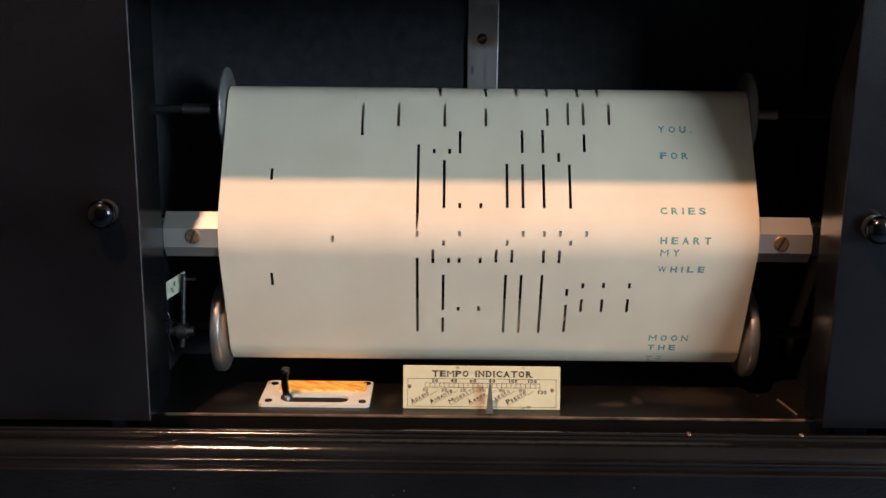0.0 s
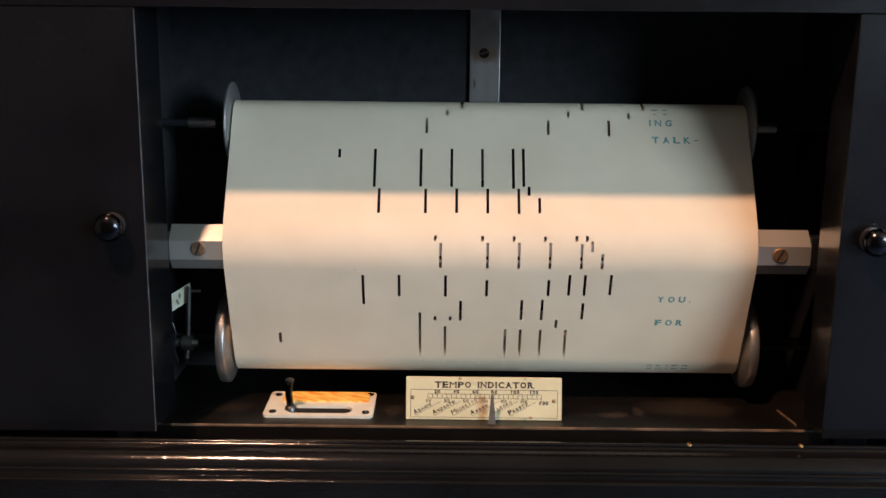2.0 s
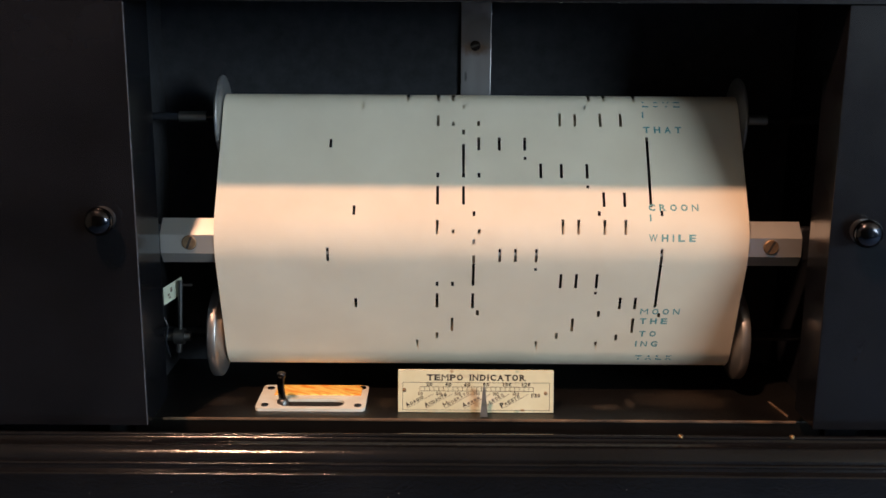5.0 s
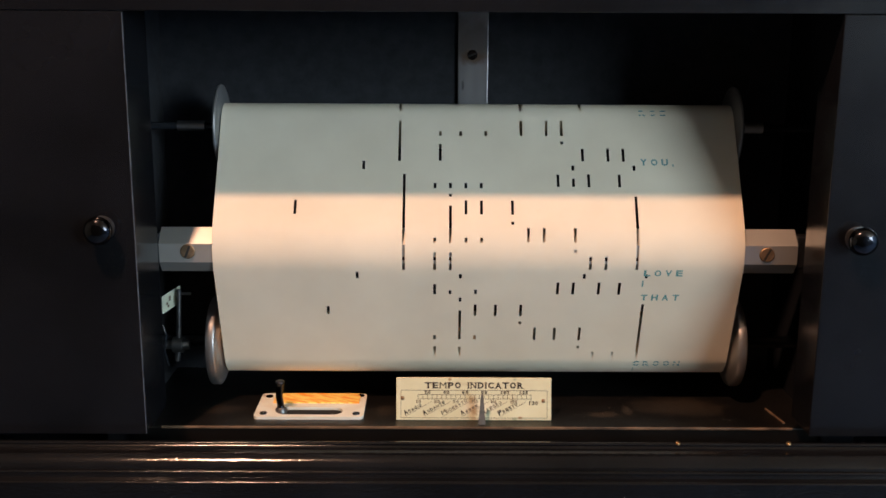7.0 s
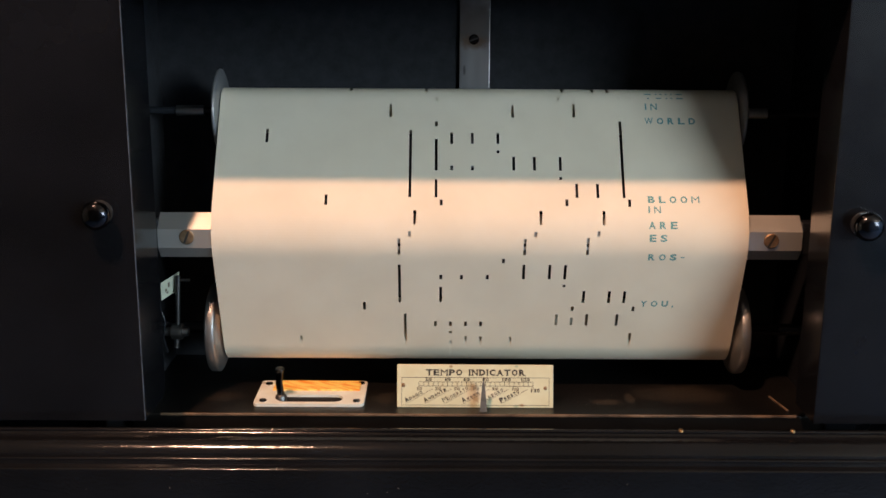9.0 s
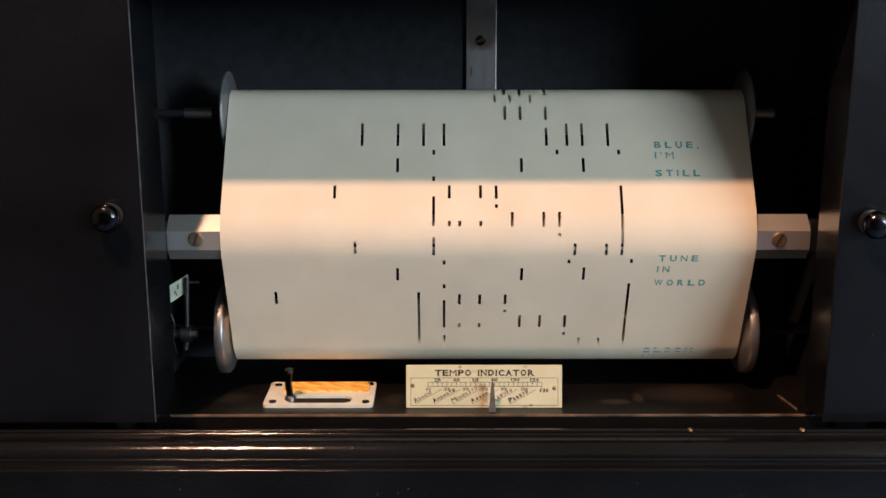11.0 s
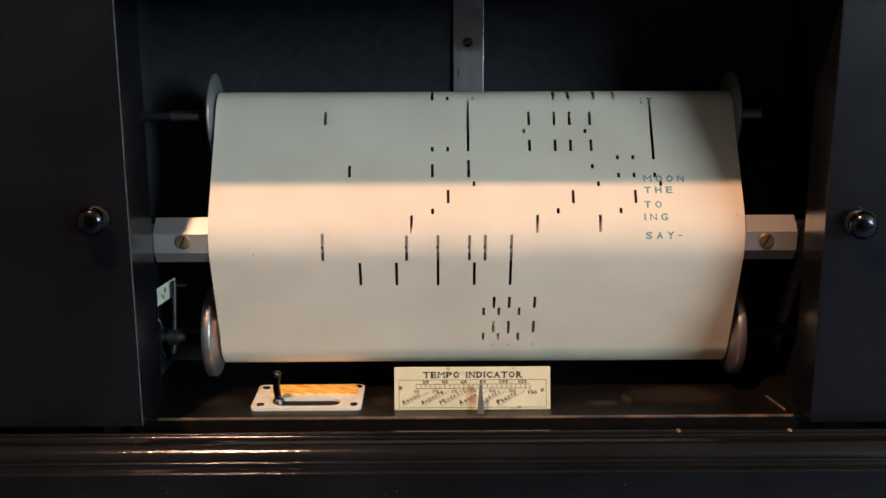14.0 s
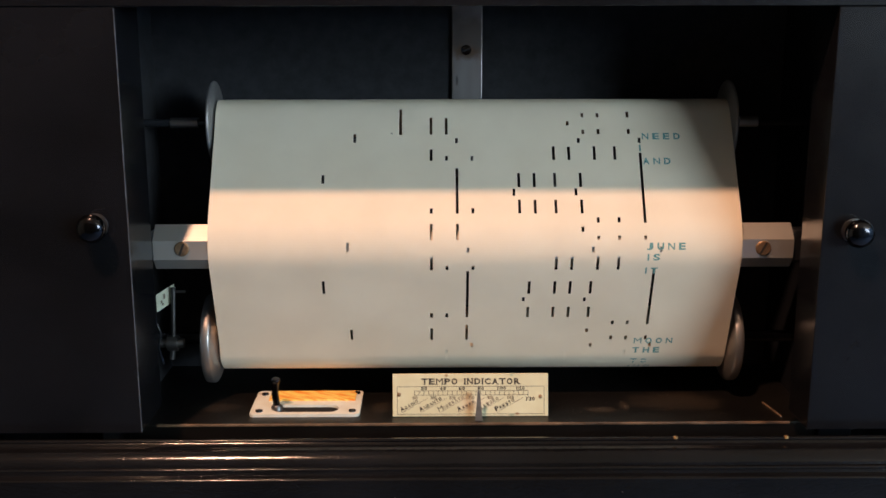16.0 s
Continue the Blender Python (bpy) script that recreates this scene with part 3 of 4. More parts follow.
        if len(w) > 1:
            words("word", w[1:], u + 0.0027 * c, 0.0026 + 0.0027 * s, 0.0018, 0.00142, 0.0005, 29, mat)
        bm = bmesh.new()
        for a0, a1, b0, b1 in [(0, 0.0168, -0.0006, -0.0004)] + ([] if len(w) > 1 else [(0.0030 + 0.002 * k, 0.0043 + 0.002 * k, 0.0001, 0.0014) for k in range(4)]):
            bm.faces.new([bm.verts.new(put(u + a * c - b * s, 0.0026 + a * s + b * c, 0.00013)) for a, b in ((a0, b0), (a1, b0), (a1, b1), (a0, b1))])
        part("underline", bm, INK_PALE, t)
    for u, v in ((0.0036, 0.0122), (0.0826, 0.0108)):
        bm = lathe([(0.0, 0.0011), (0.0005, 0.0009), (0.0007, 0.0004)], (0, 0, 0), "z", 14)
        for q in bm.verts:
            q.co = put(u + q.co.x, v + q.co.y, q.co.z)
        part("pin", bm, BRONZE, t, "", True)


BROWN, GREEN, BARE = (0.36, 0.22, 0.09), (0.36, 0.44, 0.30), (0.80, 0.74, 0.56)
blots(IVORY, (-0.0015, 0, -0.1), [((-0.0450 + u, -0.0036 + 0.225 * v, -0.0998 + 0.974 * v), (ru, 0.02, rv), colour, amount) for u, v, ru, rv, colour, amount in (
    (0.0455, 0.0070, 0.0130, 0.0060, BARE, 0.7), (0.0425, 0.0110, 0.0030, 0.0030, BROWN, 0.7), (0.0440, 0.0060, 0.0028, 0.0050, BROWN, 0.75), (0.0515, 0.0045, 0.0018, 0.0030, GREEN, 0.8),
    (0.0660, 0.0006, 0.0022, 0.0012, GREEN, 0.9), (0.0690, 0.0014, 0.0018, 0.0010, BROWN, 1.0), (0.0300, 0.0225, 0.0014, 0.0012, BROWN, 0.9), (0.0660, 0.0228, 0.0012, 0.0010, GREEN, 0.8),
    (0.0400, 0.0200, 0.0300, 0.0016, BROWN, 0.18))])
tempo_indicator()

pointer = thing("tempo_pointer", (0.0030, -0.0095, -0.1), "thin grey metal pointer before the tempo plate", "pointer")
bm = bmesh.new()
ring = [(-0.0019, 0.0), (0.0022, 0.0), (0.0013, 0.0100), (0.0007, 0.0166), (0.0, 0.0178), (-0.0006, 0.0166), (-0.0011, 0.0100)]
a = [bm.verts.new((0.0025 + x, -0.0095, -0.1 + z)) for x, z in ring]
b = [bm.verts.new((0.0025 + x, -0.0087, -0.1 + z)) for x, z in ring]
for i in range(len(ring)):
    bm.faces.new((a[i], a[(i + 1) % len(ring)], b[(i + 1) % len(ring)], b[i]))
bm.faces.new(a)
bm.faces.new(b)
bmesh.ops.recalc_face_normals(bm, faces=bm.faces)
part("needle", bm, POINTER_GREY, pointer)

# ---- small linkage beside the take-up spool ----
link = thing("shift_linkage", (-0.18, 0.03, -0.07), "small steel shift arm with pin and nut", "linkage")
part("arm", rod([(-0.1695, 0.030, -0.0345), (-0.1705, 0.030, -0.052), (-0.1712, 0.030, -0.067)], 0.0013), STEEL_DARK, link, "", True)
part("pin", lathe([(-0.1695, 0.0008), (-0.1630, 0.0008)], (0, 0.030, -0.0370), "x", 12), STEEL, link)
part("shaft", lathe([(-0.187, 0.0026), (-0.1745, 0.0026), (-0.1744, 0.0046), (-0.1685, 0.0046), (-0.1684, 0.0030), (-0.1650, 0.0026)], (0, 0.030, -0.0675), "x", 20), STEEL_DARK, link, "", True)
part("tail", rod([(-0.1712, 0.030, -0.0675), (-0.1725, 0.030, -0.0770)], 0.0016), STEEL_DARK, link, "", True)
part("hook", rod([(-0.1795, 0.028, -0.0555), (-0.1775, 0.0275, -0.0610), (-0.1790, 0.027, -0.0700), (-0.1770, 0.0275, -0.0790)], 0.0006), LACQUER, link, "", True)
tag = thing("scale_card", (-0.175, 0.03, -0.045), "small pale green card with worn marks behind the arm", "card")
bm = bmesh.new()
q = [(-0.1795, 0.0293, -0.0388), (-0.1698, 0.033, -0.0330), (-0.1698, 0.033, -0.0430), (-0.1795, 0.0293, -0.0490)]
va, vb = [bm.verts.new(p) for p in q], [bm.verts.new((p[0], p[1] + 0.0008, p[2])) for p in q]
for i in range(4):
    bm.faces.new((va[i], va[(i + 1) % 4], vb[(i + 1) % 4], vb[i]))
bm.faces.new(va)
bm.faces.new(vb)
bmesh.ops.recalc_face_normals(bm, faces=bm.faces)
part("card", bm, CARD, tag)
bm = bmesh.new()
for x, z, h in ((-0.1772, -0.0440, 0.0016), (-0.1757, -0.0415, 0.0028), (-0.1766, -0.0452, 0.0012)):
    bm.faces.new([bm.verts.new((x + dx, 0.0278 + (x + dx + 0.183) * 0.379 - 0.0002, z + dz)) for dx, dz in ((0, 0), (0.001, 0.0004), (0.001, 0.0004 + h), (0, h))])
part("marks", bm, INK_PALE, tag)

# ---- bits on the ledge and the moulding ----
for x in (0.1020, 0.1590):
    head = [(-0.0956, 0.0015), (-0.0947, 0.0014), (-0.0943, 0.0010), (-0.0941, 0.0004)]
    tagged(part("brass_nail", lathe(head, (x, -0.0458, 0), "z", 20), BRASS, smooth=True), "small round brass nail head on the track rim", "nail", "brass nails on the track")
tagged(part("wood_sliver", rod([(0.1655, 0.0140, -0.0994), (0.1690, -0.0075, -0.0992)], 0.0007, 6), EDGE_WORN), "pale thin wood strip along the end of the ledge", "strip")
random.seed(11)
bm = bmesh.new()
for i in range(420):
    x, y = random.uniform(-0.16, 0.165), random.uniform(-0.0115, 0.06)
    if -0.127 < x < -0.06 and y < 0.036 or -0.048 < x < 0.045 and y < 0.006:
        continue
    if random.random() > (0.9 if x > 0.05 else 0.35):
        continue
    r = random.choice((0.00012, 0.00016, 0.0002, 0.0003))
    bm.faces.new([bm.verts.new((x + r * random.uniform(0.6, 1.6) * math.cos(k), y + r * random.uniform(0.6, 1.6) * math.sin(k), -0.09985 + 0.0001 * (k % 2))) for k in (0, 1.2, 2.5, 3.7, 5.0)])
for i in range(14):
    x, y = random.uniform(-0.25, 0.3), random.uniform(-0.0775, -0.0762)
    z = random.uniform(-0.126, -0.110)
    r = random.uniform(0.0001, 0.00025)
    bm.faces.new([bm.verts.new((x + r * math.cos(k), -0.0767, z + r * 1.5 * math.sin(k))) for k in (0, 1.2, 2.5, 3.7, 5.0)])
tagged(part("dust_specks", bm, DUST), "pale dust specks on the ledge and moulding", "dust", kind="stuff")

# ---- the perforated paper ----
PITCH, FIRST, SLOT = 0.002794, 0.0015, 0.0015
HOLES = []


def punch(start, length, *columns):
    """Slots of one chord: where they begin along the paper, how long they are (mm), and their columns."""
    HOLES.extend((start / 1000, (start + length) / 1000, FIRST + c * PITCH) for c in columns)


punch(49.2, 10.0, -9)
punch(42.0, 2.4, -6)
punch(41.3, 3.1, -2)
punch(39.8, 18.5, 15)
punch(35.9, 8.5, 18, 22)
punch(35.7, 8.5, 27)
punch(29.2, 4.5, 15)
punch(25.3, 3.3, 18)
punch(25.0, 3.3, 22, 27)
punch(20.6, 23.4, -9)
punch(20.6, 8.0, -42)
punch(20.4, 38.7, 3, 6)
punch(20.2, 38.9, 10)
punch(9.8, 3.2, -8, -6)
punch(9.8, 49.0, -14)
punch(9.6, 3.5, -2)
punch(4.8, 8.4, -11)
punch(4.5, 8.0, 1, 4, 10, 13)
punch(-0.1, 2.7, -9)
punch(-0.4, 2.7, 3)
punch(-0.8, 2.7, 15)
punch(-2.1, 3.4, -30)
punch(-5.2, 2.6, -6)
punch(-5.6, 2.9, 6, 10)
punch(-5.8, 2.9, 13, 18)
punch(-20.6, 2.8, -6, -2)
punch(-39.5, 6.6, -42)
punch(-43.4, 25.3, 3, 6, 10, 15)
punch(-45.3, 27.7, -9)
punch(-50.2, 5.3, 13)
punch(-51.9, 2.7, -11, -8)
punch(-54.4, 52.3, -14)
punch(-61.6, 10.7, 18)
punch(-62.5, 13.2, -6)
punch(-63.4, 13.4, 6)
punch(-63.8, 13.7, 10)
punch(-76.3, 10.6, -1)
punch(-76.7, 10.4, 11)
punch(-78.8, 19.1, -25)
punch(-79.1, 13.8, -18, -9)
punch(-80.2, 13.4, 15, 18)
punch(-80.4, 13.1, 23)
punch(-92.8, 8.6, 21)
punch(-98.0, 14.0, -10, 17)
punch(-98.3, 14.5, -1)
punch(-98.5, 14.5, 5, 11)
punch(-99.5, 5.8, 19)
punch(-101.9, 3.0, -11, -2, 4, 10)
punch(-102.4, 3.1, 16, 18)
punch(-123.8, 8.9, 9)
punch(-128.6, 14.2, -22, -13)
punch(-129.0, 14.3, -7, -1)
punch(-129.2, 14.7, 5)
punch(-130.4, 5.3, 7)
punch(-151.9, 5.2, -30)
punch(-152.1, 22.6, -23)
punch(-152.5, 22.6, -14, -8, -2)
punch(-152.9, 23.7, 4)
punch(-152.9, 22.6, 6)
punch(-170.6, 9.6, 23)
punch(-170.6, 9.0, 11)
punch(-171.3, 9.3, -13)
punch(-175.7, 4.1, 27)
punch(-176.4, 4.0, -9, 15)
punch(-186.6, 8.9, -6, 18)
punch(-186.9, 9.9, 30)
punch(-190.5, 2.7, 35)
punch(-191.8, 3.9, 23)
punch(-191.8, 3.4, -1)
punch(-199.4, 5.9, -25)
punch(-200.9, 7.7, 27, 30)
punch(-203.1, 9.5, -9)
punch(-203.2, 10.0, -2)
punch(-204.7, 1.7, 22)
punch(-210.8, 2.8, -9, -6)
punch(-216.2, 9.2, 15)
punch(-216.3, 9.2, 18, 22)
punch(-220.0, 1.7, 10)
punch(-227.6, 19.3, -2)
punch(-231.5, 7.6, 3, 6, 10)
punch(-231.8, 7.9, -30)
punch(-232.1, 37.6, 34)
punch(-236.6, 2.7, -2)
punch(-241.9, 2.4, -6)
punch(-242.0, 2.7, -1)
punch(-247.0, 7.8, -9)
punch(-247.6, 8.1, 15, 18, 23, 27)
punch(-252.0, 2.7, -2)
punch(-252.5, 2.7, 22)
punch(-253.0, 3.0, 34)
punch(-255.0, 5.4, -25)
punch(-263.4, 8.3, 23, 27)
punch(-266.4, 10.5, -4)
punch(-266.6, 10.8, -9)
punch(-267.4, 1.7, 20)
punch(-274.5, 2.8, -9, -1)
punch(-280.0, 8.3, 15)
punch(-280.1, 8.6, 11, 20)
punch(-284.2, 1.8, 8)
punch(-291.6, 19.9, -4)
punch(-294.1, 5.1, -30)
punch(-295.6, 7.7, -1, 3, 8)
punch(-296.3, 41.3, 32)
punch(-300.3, 2.8, -4)
punch(-305.1, 2.5, -6)
punch(-305.5, 2.8, -1)
punch(-309.0, 6.5, -9)
punch(-310.5, 7.8, 15, 18, 23, 27)
punch(-315.6, 2.7, -4)
punch(-315.9, 2.5, 32)
punch(-316.0, 3.0, 20)
punch(-316.9, 4.1, -24)
punch(-326.5, 7.7, 21, 24)
punch(-328.5, 10.2, -9, -6)
punch(-330.3, 1.7, 18)
punch(-336.4, 2.7, -9, -3, 0)
punch(-341.9, 7.8, 9, 12, 18)
punch(-345.5, 1.7, 6)
punch(-354.7, 21.2, -6)
punch(-357.7, 8.1, -36, -3, 0, 6)
punch(-360.4, 41.6, 30)
punch(-361.6, 1.7, -6)
punch(-368.0, 3.1, -9, -6, -3, 0)
punch(-370.9, 4.9, 18)
punch(-373.2, 7.3, 15)
punch(-373.3, 55.1, -15)
punch(-373.4, 7.6, 21, 27)
punch(-378.7, 3.0, 18, 30)
punch(-381.0, 5.1, -23)
punch(-389.0, 7.8, 20, 25, 28)
punch(-391.4, 10.1, -8)
punch(-393.2, 1.7, 16)
punch(-399.2, 2.8, -8, -4)
punch(-399.3, 2.8, 1)
punch(-405.7, 24.6, -16)
punch(-405.9, 9.2, 8, 13, 16)
punch(-409.7, 2.8, 4)
punch(-421.3, 9.2, -16, 8)
punch(-421.9, 9.4, 20)
punch(-425.1, 2.7, -14, 10)
punch(-425.7, 2.9, 22)
punch(-436.6, 7.7, -13, 11, 23)
punch(-442.8, 3.3, -8)
punch(-443.2, 3.8, 16)
punch(-443.3, 4.1, 28)
punch(-445.4, 5.9, -30)
punch(-452.3, 8.1, 18, 22)
punch(-454.6, 10.5, -9)
punch(-456.3, 1.7, 15)
punch(-462.6, 2.7, -6, -2)
punch(-468.0, 8.0, 6, 10, 15)
punch(-471.8, 1.7, 3)
punch(-478.3, 18.5, -9)
punch(-482.1, 6.4, -2, 3)
punch(-482.3, 6.7, -6)
punch(-483.6, 39.5, -14)
punch(-484.0, 8.1, -42)
punch(-489.0, 2.8, -9)
punch(-489.5, 45.2, 27)
punch(-499.4, 7.8, -18, 6)
punch(-499.9, 8.0, 18)
punch(-504.4, 2.6, -9)
punch(-504.8, 2.3, 15)
punch(-505.2, 2.6, 27)
punch(-514.4, 6.7, 16, 22)
punch(-515.4, 6.7, -26)
punch(-517.8, 10.1, -11)
punch(-520.2, 1.8, 13)
punch(-526.7, 3.0, -8, -6, -2)
punch(-531.6, 8.0, 4, 10, 13)
punch(-535.9, 2.0, 1)
punch(-540.5, 16.5, -11)
punch(-546.7, 39.0, 25)
punch(-546.7, 7.5, 1)
punch(-546.9, 7.5, -30, -8, -2)
punch(-552.2, 2.7, -11)
punch(-562.9, 8.2, -18, 6, 18)
punch(-567.9, 2.8, -11, 13, 25)
punch(-581.2, 10.9, 11)
punch(-583.7, 13.5, 23)
punch(-583.8, 13.5, -25, -18, -13, -9, 15, 18)
punch(-594.3, 8.3, 3, 6, 11)
punch(-601.5, 4.6, 4)
punch(-601.8, 5.0, 1, 8)
punch(-609.9, 8.1, 3, 11)
punch(-609.9, 8.7, 6)
punch(-618.9, 4.9, 1, 4, 8)
punch(-626.3, 7.4, 3, 6, 11)
punch(-648.9, 14.6, -23, -16, -1)
punch(-664.5, 30.3, -8, 6)
punch(-664.5, 14.3, -14, -2, 1)
punch(-665.5, 15.1, -30)
punch(-675.2, 9.4, 23)
punch(-675.3, 9.7, -13, 11)
punch(-679.1, 3.0, -9, 15, 27)
punch(-689.5, 7.6, 18, 30)
punch(-689.9, 7.6, -6)
punch(-694.6, 2.8, 23, 35)
punch(-694.9, 2.8, -1)
punch(-699.5, 2.7, 27, 30, 34)
punch(-704.2, 6.7, -25)
punch(-704.6, 2.4, 22)
punch(-705.0, 7.7, -9)
punch(-707.4, 10.2, -2)
punch(-709.9, 2.4, 27, 30)
punch(-715.3, 2.7, -9, -6)
punch(-719.4, 6.8, 10, 15, 18, 22)
punch(-725.7, 2.5, 21)
punch(-725.9, 2.5, 9)
punch(-736.4, 8.1, 10, 15, 18, 22)
punch(-736.9, 8.1, -30)
punch(-743.1, 30.3, -2)
punch(-745.1, 37.7, 34)
punch(-746.5, 2.5, -6, -1)
punch(-751.9, 8.0, -9, 15, 18, 23, 27)
punch(-757.0, 2.6, -2)
punch(-757.5, 3.2, 22, 35)
punch(-759.9, 4.9, -25)
punch(-763.3, 2.3, 23, 27, 32)
punch(-768.2, 2.8, 20)
punch(-770.0, 8.9, -9, -4)
punch(-773.5, 3.0, 23, 27)
punch(-778.9, 3.0, -9, -1)
punch(-783.7, 7.9, 11, 15, 20)
punch(-783.8, 7.9, 8)
punch(-790.3, 4.1, 7, 19)
punch(-798.5, 5.0, -30)
punch(-799.5, 8.3, 8, 11, 15, 20)
punch(-802.4, 26.5, -4)
punch(-809.7, 2.8, -1)
punch(-809.8, 2.8, -6)
punch(-811.4, 41.0, 32)
punch(-813.7, 6.8, -9)
punch(-815.2, 7.9, 18)
punch(-815.4, 8.1, 15, 23, 27)
punch(-820.4, 2.9, -4, 20, 32)
punch(-823.0, 5.1, -24)
punch(-825.5, 2.6, 21)
punch(-825.8, 2.9, 24, 30)
punch(-830.8, 2.6, 18)
punch(-833.0, 10.2, -9, -6)
punch(-835.7, 2.6, 21, 24)
punch(-836.5, 3.5, 30)
punch(-838.3, 15.7, -15)

WORDS = []


def stamp(text, x, along):
    WORDS.append((text, x / 1000, along / 1000))


stamp("YOU.", 92.1, -64.8)
stamp("FOR", 92.4, -49.2)
stamp("CRIES", 90.8, -17.3)
stamp("HEART", 90.7, -1.3)
stamp("MY", 91.2, 5.5)
stamp("WHILE", 90.9, 15.7)
stamp("MOON", 91.3, 61.8)
stamp("THE", 91.5, 68.5)
stamp("TO", 91.2, 77.2)
stamp("CROON", 89.5, -254.8)
stamp("I", 89.9, -248.9)
stamp("WHILE", 89.3, -237.9)
stamp("MOON", 88.8, -191.7)
stamp("THE", 89.2, -185.2)
stamp("TO", 89.7, -176.4)
stamp("ING", 88.2, -169.3)
stamp("TALK-", 89.3, -159.0)
stamp("LOVE", 89.4, -316.7)
stamp("I", 89.0, -309.9)
stamp("THAT", 89.3, -300.8)
stamp("YOU,", 89.0, -380.8)
stamp("TUNE", 91.6, -505.6)
stamp("IN", 91.2, -498.7)
stamp("WORLD", 90.6, -489.9)
stamp("BLOOM", 89.6, -443.4)
stamp("IN", 89.5, -437.6)
stamp("ARE", 89.5, -429.0)
stamp("ES", 90.0, -422.1)
stamp("ROS-", 90.0, -411.2)
stamp("BLUE,", 90.9, -570.8)
stamp("I'M", 90.8, -564.5)
stamp("STILL", 90.5, -554.0)
stamp("MOON", 90.2, -696.0)
stamp("THE", 90.1, -689.4)
stamp("TO", 89.6, -681.0)
stamp("ING", 89.2, -673.9)
stamp("SAY-", 89.7, -663.9)
stamp("IT", 91.7, -743.2)
stamp("IS", 92.3, -751.4)
stamp("JUNE", 91.4, -757.5)
stamp("NEED", 92.6, -821.4)
stamp("I", 90.6, -814.3)
stamp("AND", 92.1, -806.4)

TRAVEL = {0.0: -0.0000, 0.5: 0.0205, 1.0: 0.0433, 1.5: 0.0680, 2.0: 0.0925, 2.5: 0.1167, 3.0: 0.1395, 3.5: 0.1630, 4.0: 0.1855, 6.5: 0.3040, 7.0: 0.3274, 7.5: 0.3504, 8.0: 0.3729, 8.5: 0.3963, 9.0: 0.4205, 11.5: 0.5398, 12.0: 0.5640, 12.5: 0.5879, 13.0: 0.6116, 13.5: 0.6356, 14.0: 0.6605, 14.5: 0.6843, 15.0: 0.7078, 15.5: 0.7319, 16.0: 0.7559}
WEAVE = {0.0: 0.35, 2.0: 0.15, 4.0: 0.35, 6.5: 0.05, 7.5: 0.05, 9.0: -0.05, 11.5: 0.05, 13.0: 0.55, 14.5: 0.6, 16.0: 0.7}


def travel(t):
    """How far the paper has run at t seconds."""
    return float(np.interp(t, list(TRAVEL), list(TRAVEL.values())))


# the way of the paper: off the supply roll, over the bar, on to the take-up spool
def tangent(c1, r1, c2, r2):
    d = (c2[0] - c1[0], c2[1] - c1[1])
    a, b = math.atan2(d[1], d[0]), math.acos((r1 - r2) / math.hypot(*d))
    n = min(((math.cos(a + s * b), math.sin(a + s * b)) for s in (1, -1)), key=lambda q: q[0])
    return math.atan2(n[1], -n[0])


A1, A2 = tangent(SUPPLY, SUPPLY_R, NOSE, NOSE_R), tangent(NOSE, NOSE_R, TAKEUP, TAKEUP_R)


def on(c, r, a):
    return c[0] - r * math.cos(a), c[1] + r * math.sin(a)


U0, U1 = on(SUPPLY, SUPPLY_R, A1), on(NOSE, NOSE_R, A1)
L0, L1 = on(NOSE, NOSE_R, A2), on(TAKEUP, TAKEUP_R, A2)
SU, SL = -NOSE_R * A1, -NOSE_R * A2
ST, SB = SU - math.dist(U0, U1), SL + math.dist(L0, L1)
LAYER = 0.00030


def straight_way(s):
    """The place (y, z) at s metres along the paper's way; 0 is the front of the bar."""
    if s < ST:
        a = (ST - s) / SUPPLY_R
        return on(SUPPLY, SUPPLY_R - LAYER * a / (2 * math.pi) - 0.0009 / (1 + math.exp(-3 * (a - 4.2))), A1 + a)
    if s < SU:
        k = (s - ST) / (SU - ST)
        return U0[0] + k * (U1[0] - U0[0]), U0[1] + k * (U1[1] - U0[1])
    if s < SL:
        return on(NOSE, NOSE_R, -s / NOSE_R)
    if s < SB:
        k = (s - SL) / (SB - SL)
        return L0[0] + k * (L1[0] - L0[0]), L0[1] + k * (L1[1] - L0[1])
    a = (s - SB) / TAKEUP_R
    return on(TAKEUP, TAKEUP_R - LAYER * a / (2 * math.pi) - 0.0005 / (1 + math.exp(-3 * (a - 3.8))), A2 - a)


STEP = 0.0005
LINE = np.array([straight_way(-0.95 + i * STEP) for i in range(3801)])
KERNEL = np.exp(-0.5 * (np.arange(-14, 15) / 4.5) ** 2)
BENT = LINE.copy()
for axis in (0, 1):
    soft_line = np.convolve(LINE[:, axis], KERNEL / KERNEL.sum(), "same")
    for i in range(len(LINE)):
        if -0.088 < -0.95 + i * STEP < 0.088:
            k = min(1.0, (0.088 - abs(-0.95 + i * STEP)) / 0.006)
            BENT[i, axis] = LINE[i, axis] * (1 - k) + soft_line[i] * k


def way(s):
    """The same, with the paper's own stiffness easing the bends."""
    q = (s + 0.95) / STEP
    i = int(q)
    a, c = BENT[i], BENT[i + 1]
    return a[0] + (q - i) * (c[0] - a[0]), a[1] + (q - i) * (c[1] - a[1])


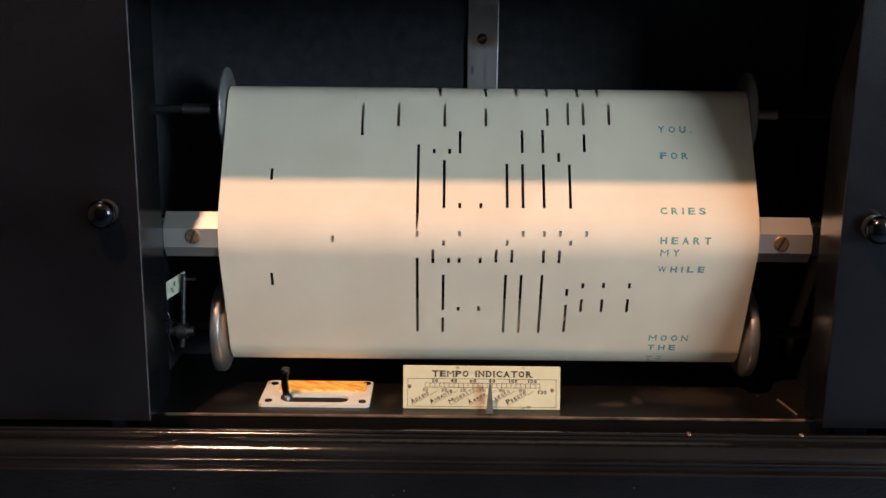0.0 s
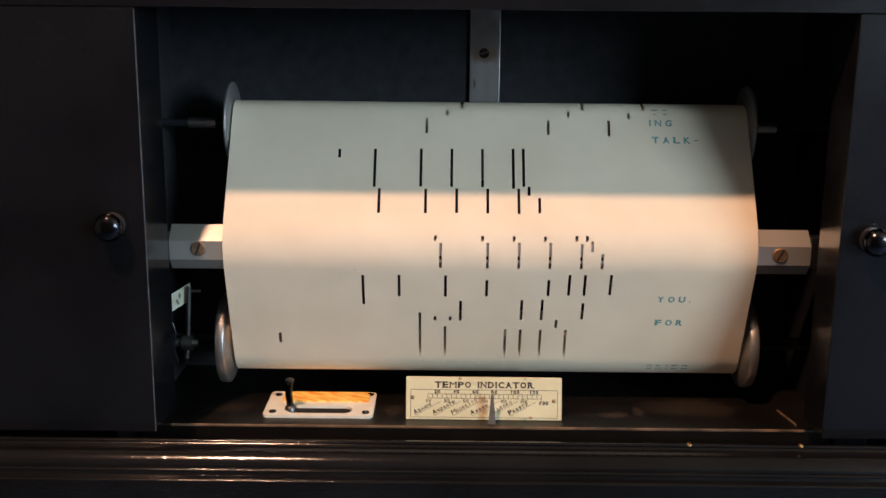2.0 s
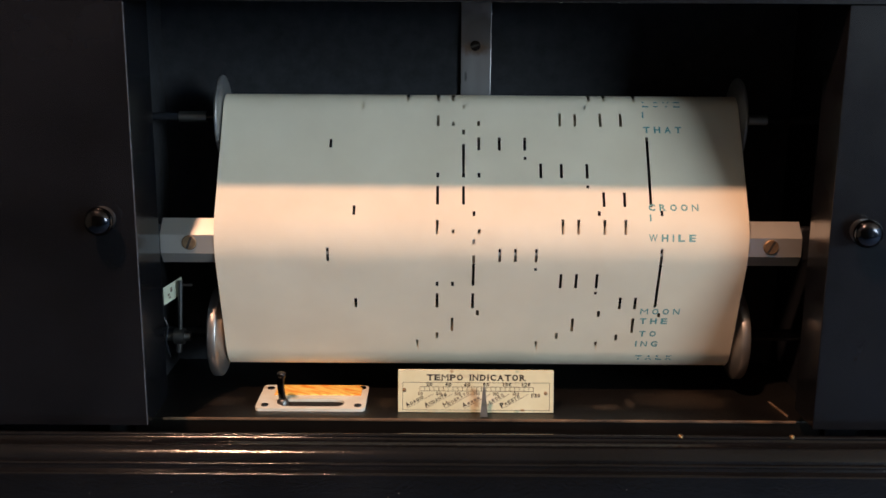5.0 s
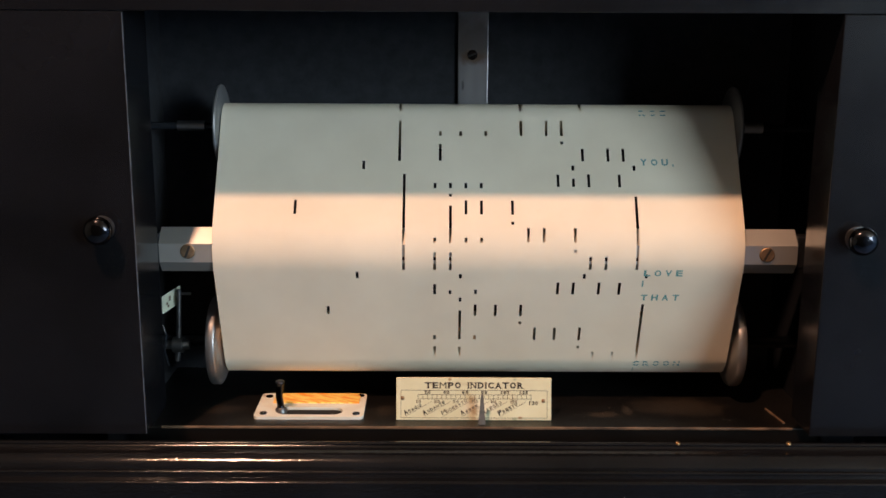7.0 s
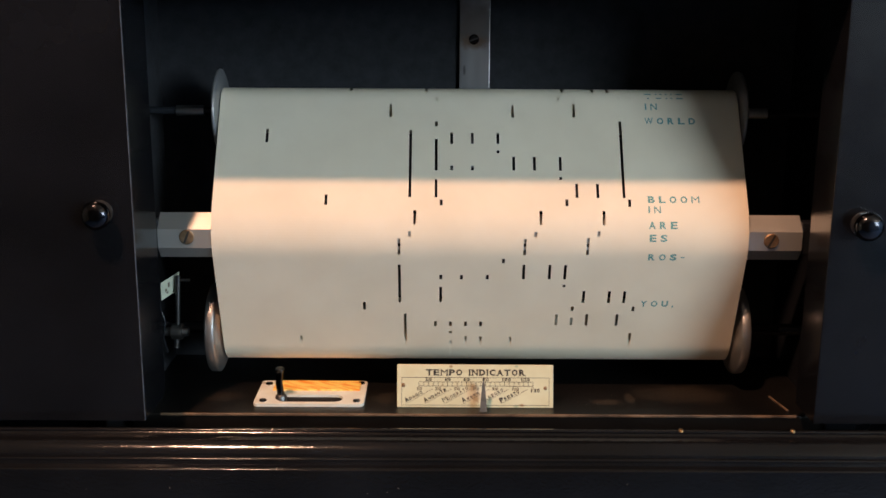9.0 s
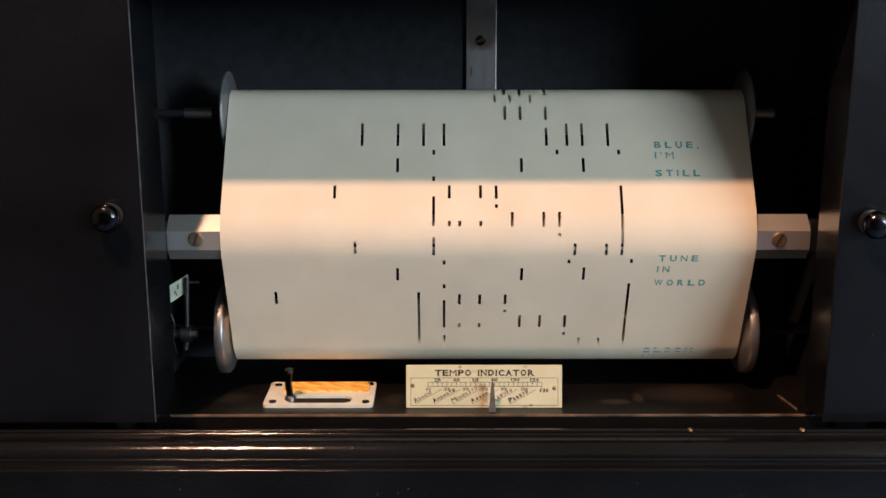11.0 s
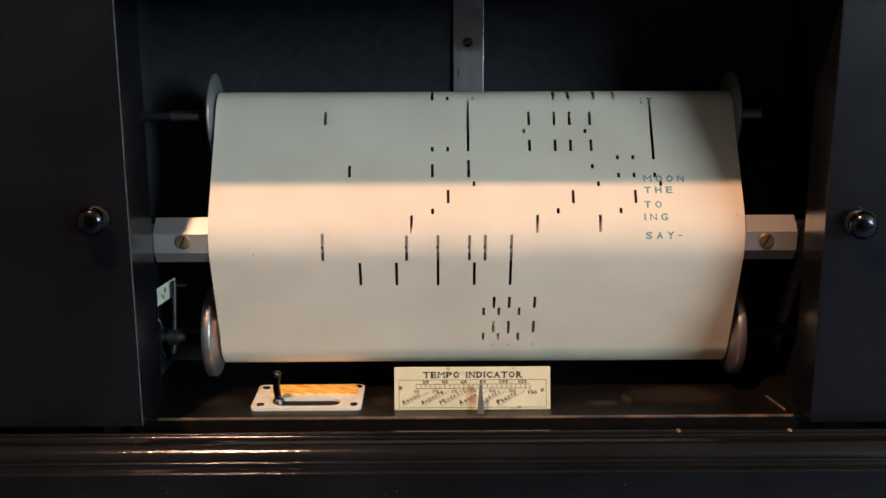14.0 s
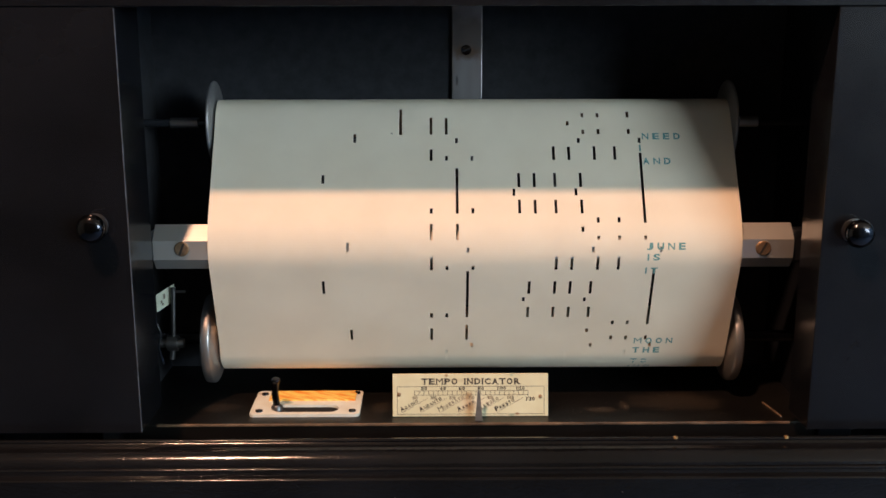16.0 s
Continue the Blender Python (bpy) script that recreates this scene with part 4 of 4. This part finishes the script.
def carried_pose(s, half, x=0.0, lift=0.0):
    """The pose of a piece that lies on the paper: its x to the right, its y back up the paper, its z outwards."""
    (ya, za), (yb, zb) = way(s - half), way(s + half)
    ang = math.atan2(za - zb, ya - yb)
    ny, nz = -math.sin(ang), math.cos(ang)
    return pose(x, (ya + yb) / 2 + ny * lift, (za + zb) / 2 + nz * lift, math.degrees(ang))


STRIP = 0.0015
sheet = thing("perforated_paper", (0, 0, 0), "cream perforated music paper running down over the bar", "paper")
MOVERS = []


def paper_strip(s0, s1):
    """One cross strip of the paper with its slots cut through."""
    near = [(max(a, s0), min(b, s1), x) for a, b, x in HOLES if a < s1 - 1e-5 and b > s0 + 1e-5]
    cuts = sorted({s0, s1, *(h[0] for h in near), *(h[1] for h in near)})
    mid, over = (s0 + s1) / 2, 0.00002
    verts, faces, bridges, known = [], [], [], {}

    def corner(x, s):
        key = (round(x, 6), round(s, 7))
        if key not in known:
            known[key] = len(verts)
            verts.append((x, mid - (s - over if s == s0 else s + over if s == s1 else s), 0))
        return known[key]

    lines = sorted({-HALF, HALF, *(x + d * SLOT / 2 for _, _, x in near for d in (-1, 1))})
    for a, b in zip(cuts, cuts[1:]):
        if b - a < 1e-6:
            continue
        gaps = {x for p, q, x in near if p <= a + 1e-7 and q >= b - 1e-7}
        for x, e in zip(lines, lines[1:]):
            if any(abs((x + e) / 2 - g) < SLOT / 2 for g in gaps):
                bridges.append((corner(x, b), corner(e, b)))
            else:
                faces.append((corner(x, b), corner(e, b), corner(e, a), corner(x, a)))
    me = bpy.data.meshes.new("paper_strip")
    me.from_pydata(verts, bridges, faces)
    uv = me.uv_layers.new(name="run")
    flat = [c for f in faces for i in f for c in (verts[i][0] + 1, mid - verts[i][1] + 2)]
    uv.data.foreach_set("uv", flat)
    me.materials.append(PAPER)
    ob = new("paper_strip", me)
    ob.parent = sheet
    MOVERS.append((ob, mid, STRIP / 2, 0.0, 0.0))


END, START = 0.098, -0.757 - 0.098
count = round((END - START) / STRIP)
for i in range(count):
    paper_strip(START + i * STRIP, START + (i + 1) * STRIP)

for text, x, along in WORDS:
    bm = bmesh.new()
    lettering(text, 0.0039, 0.0036, 0.0022, bm, lambda u, v: Vector((u, v - 0.00195, 0)))
    ob = part("stamped_word", bm, TEAL)
    ob.parent = sheet
    tagged(ob, "teal stamped word " + text.strip(".,-").lower())
    MOVERS.append((ob, along, 0.0018, x, 0.00006))


def motions():
    for spool, centre, r in ((roll, SUPPLY, SUPPLY_R), (takeup, TAKEUP, TAKEUP_R)):
        walk(spool, [(k / 5, pose(0, *centre, math.degrees(travel(k / 5) / r))) for k in range(81)])
    walk(sheet, [(t, pose(x / 1000, 0, 0)) for t, x in WEAVE.items()])
    for ob, along, half, x, lift in MOVERS:
        rows, k = [], 0
        while k <= 160:
            t = k / 10
            s = along + travel(t)
            rows.append((t, carried_pose(s, half, x, lift)))
            if k == 160:
                break
            seen = -0.125 < s < 0.115
            k = min(160, k + (1 if seen else 2))
        walk(ob, rows)


motions()
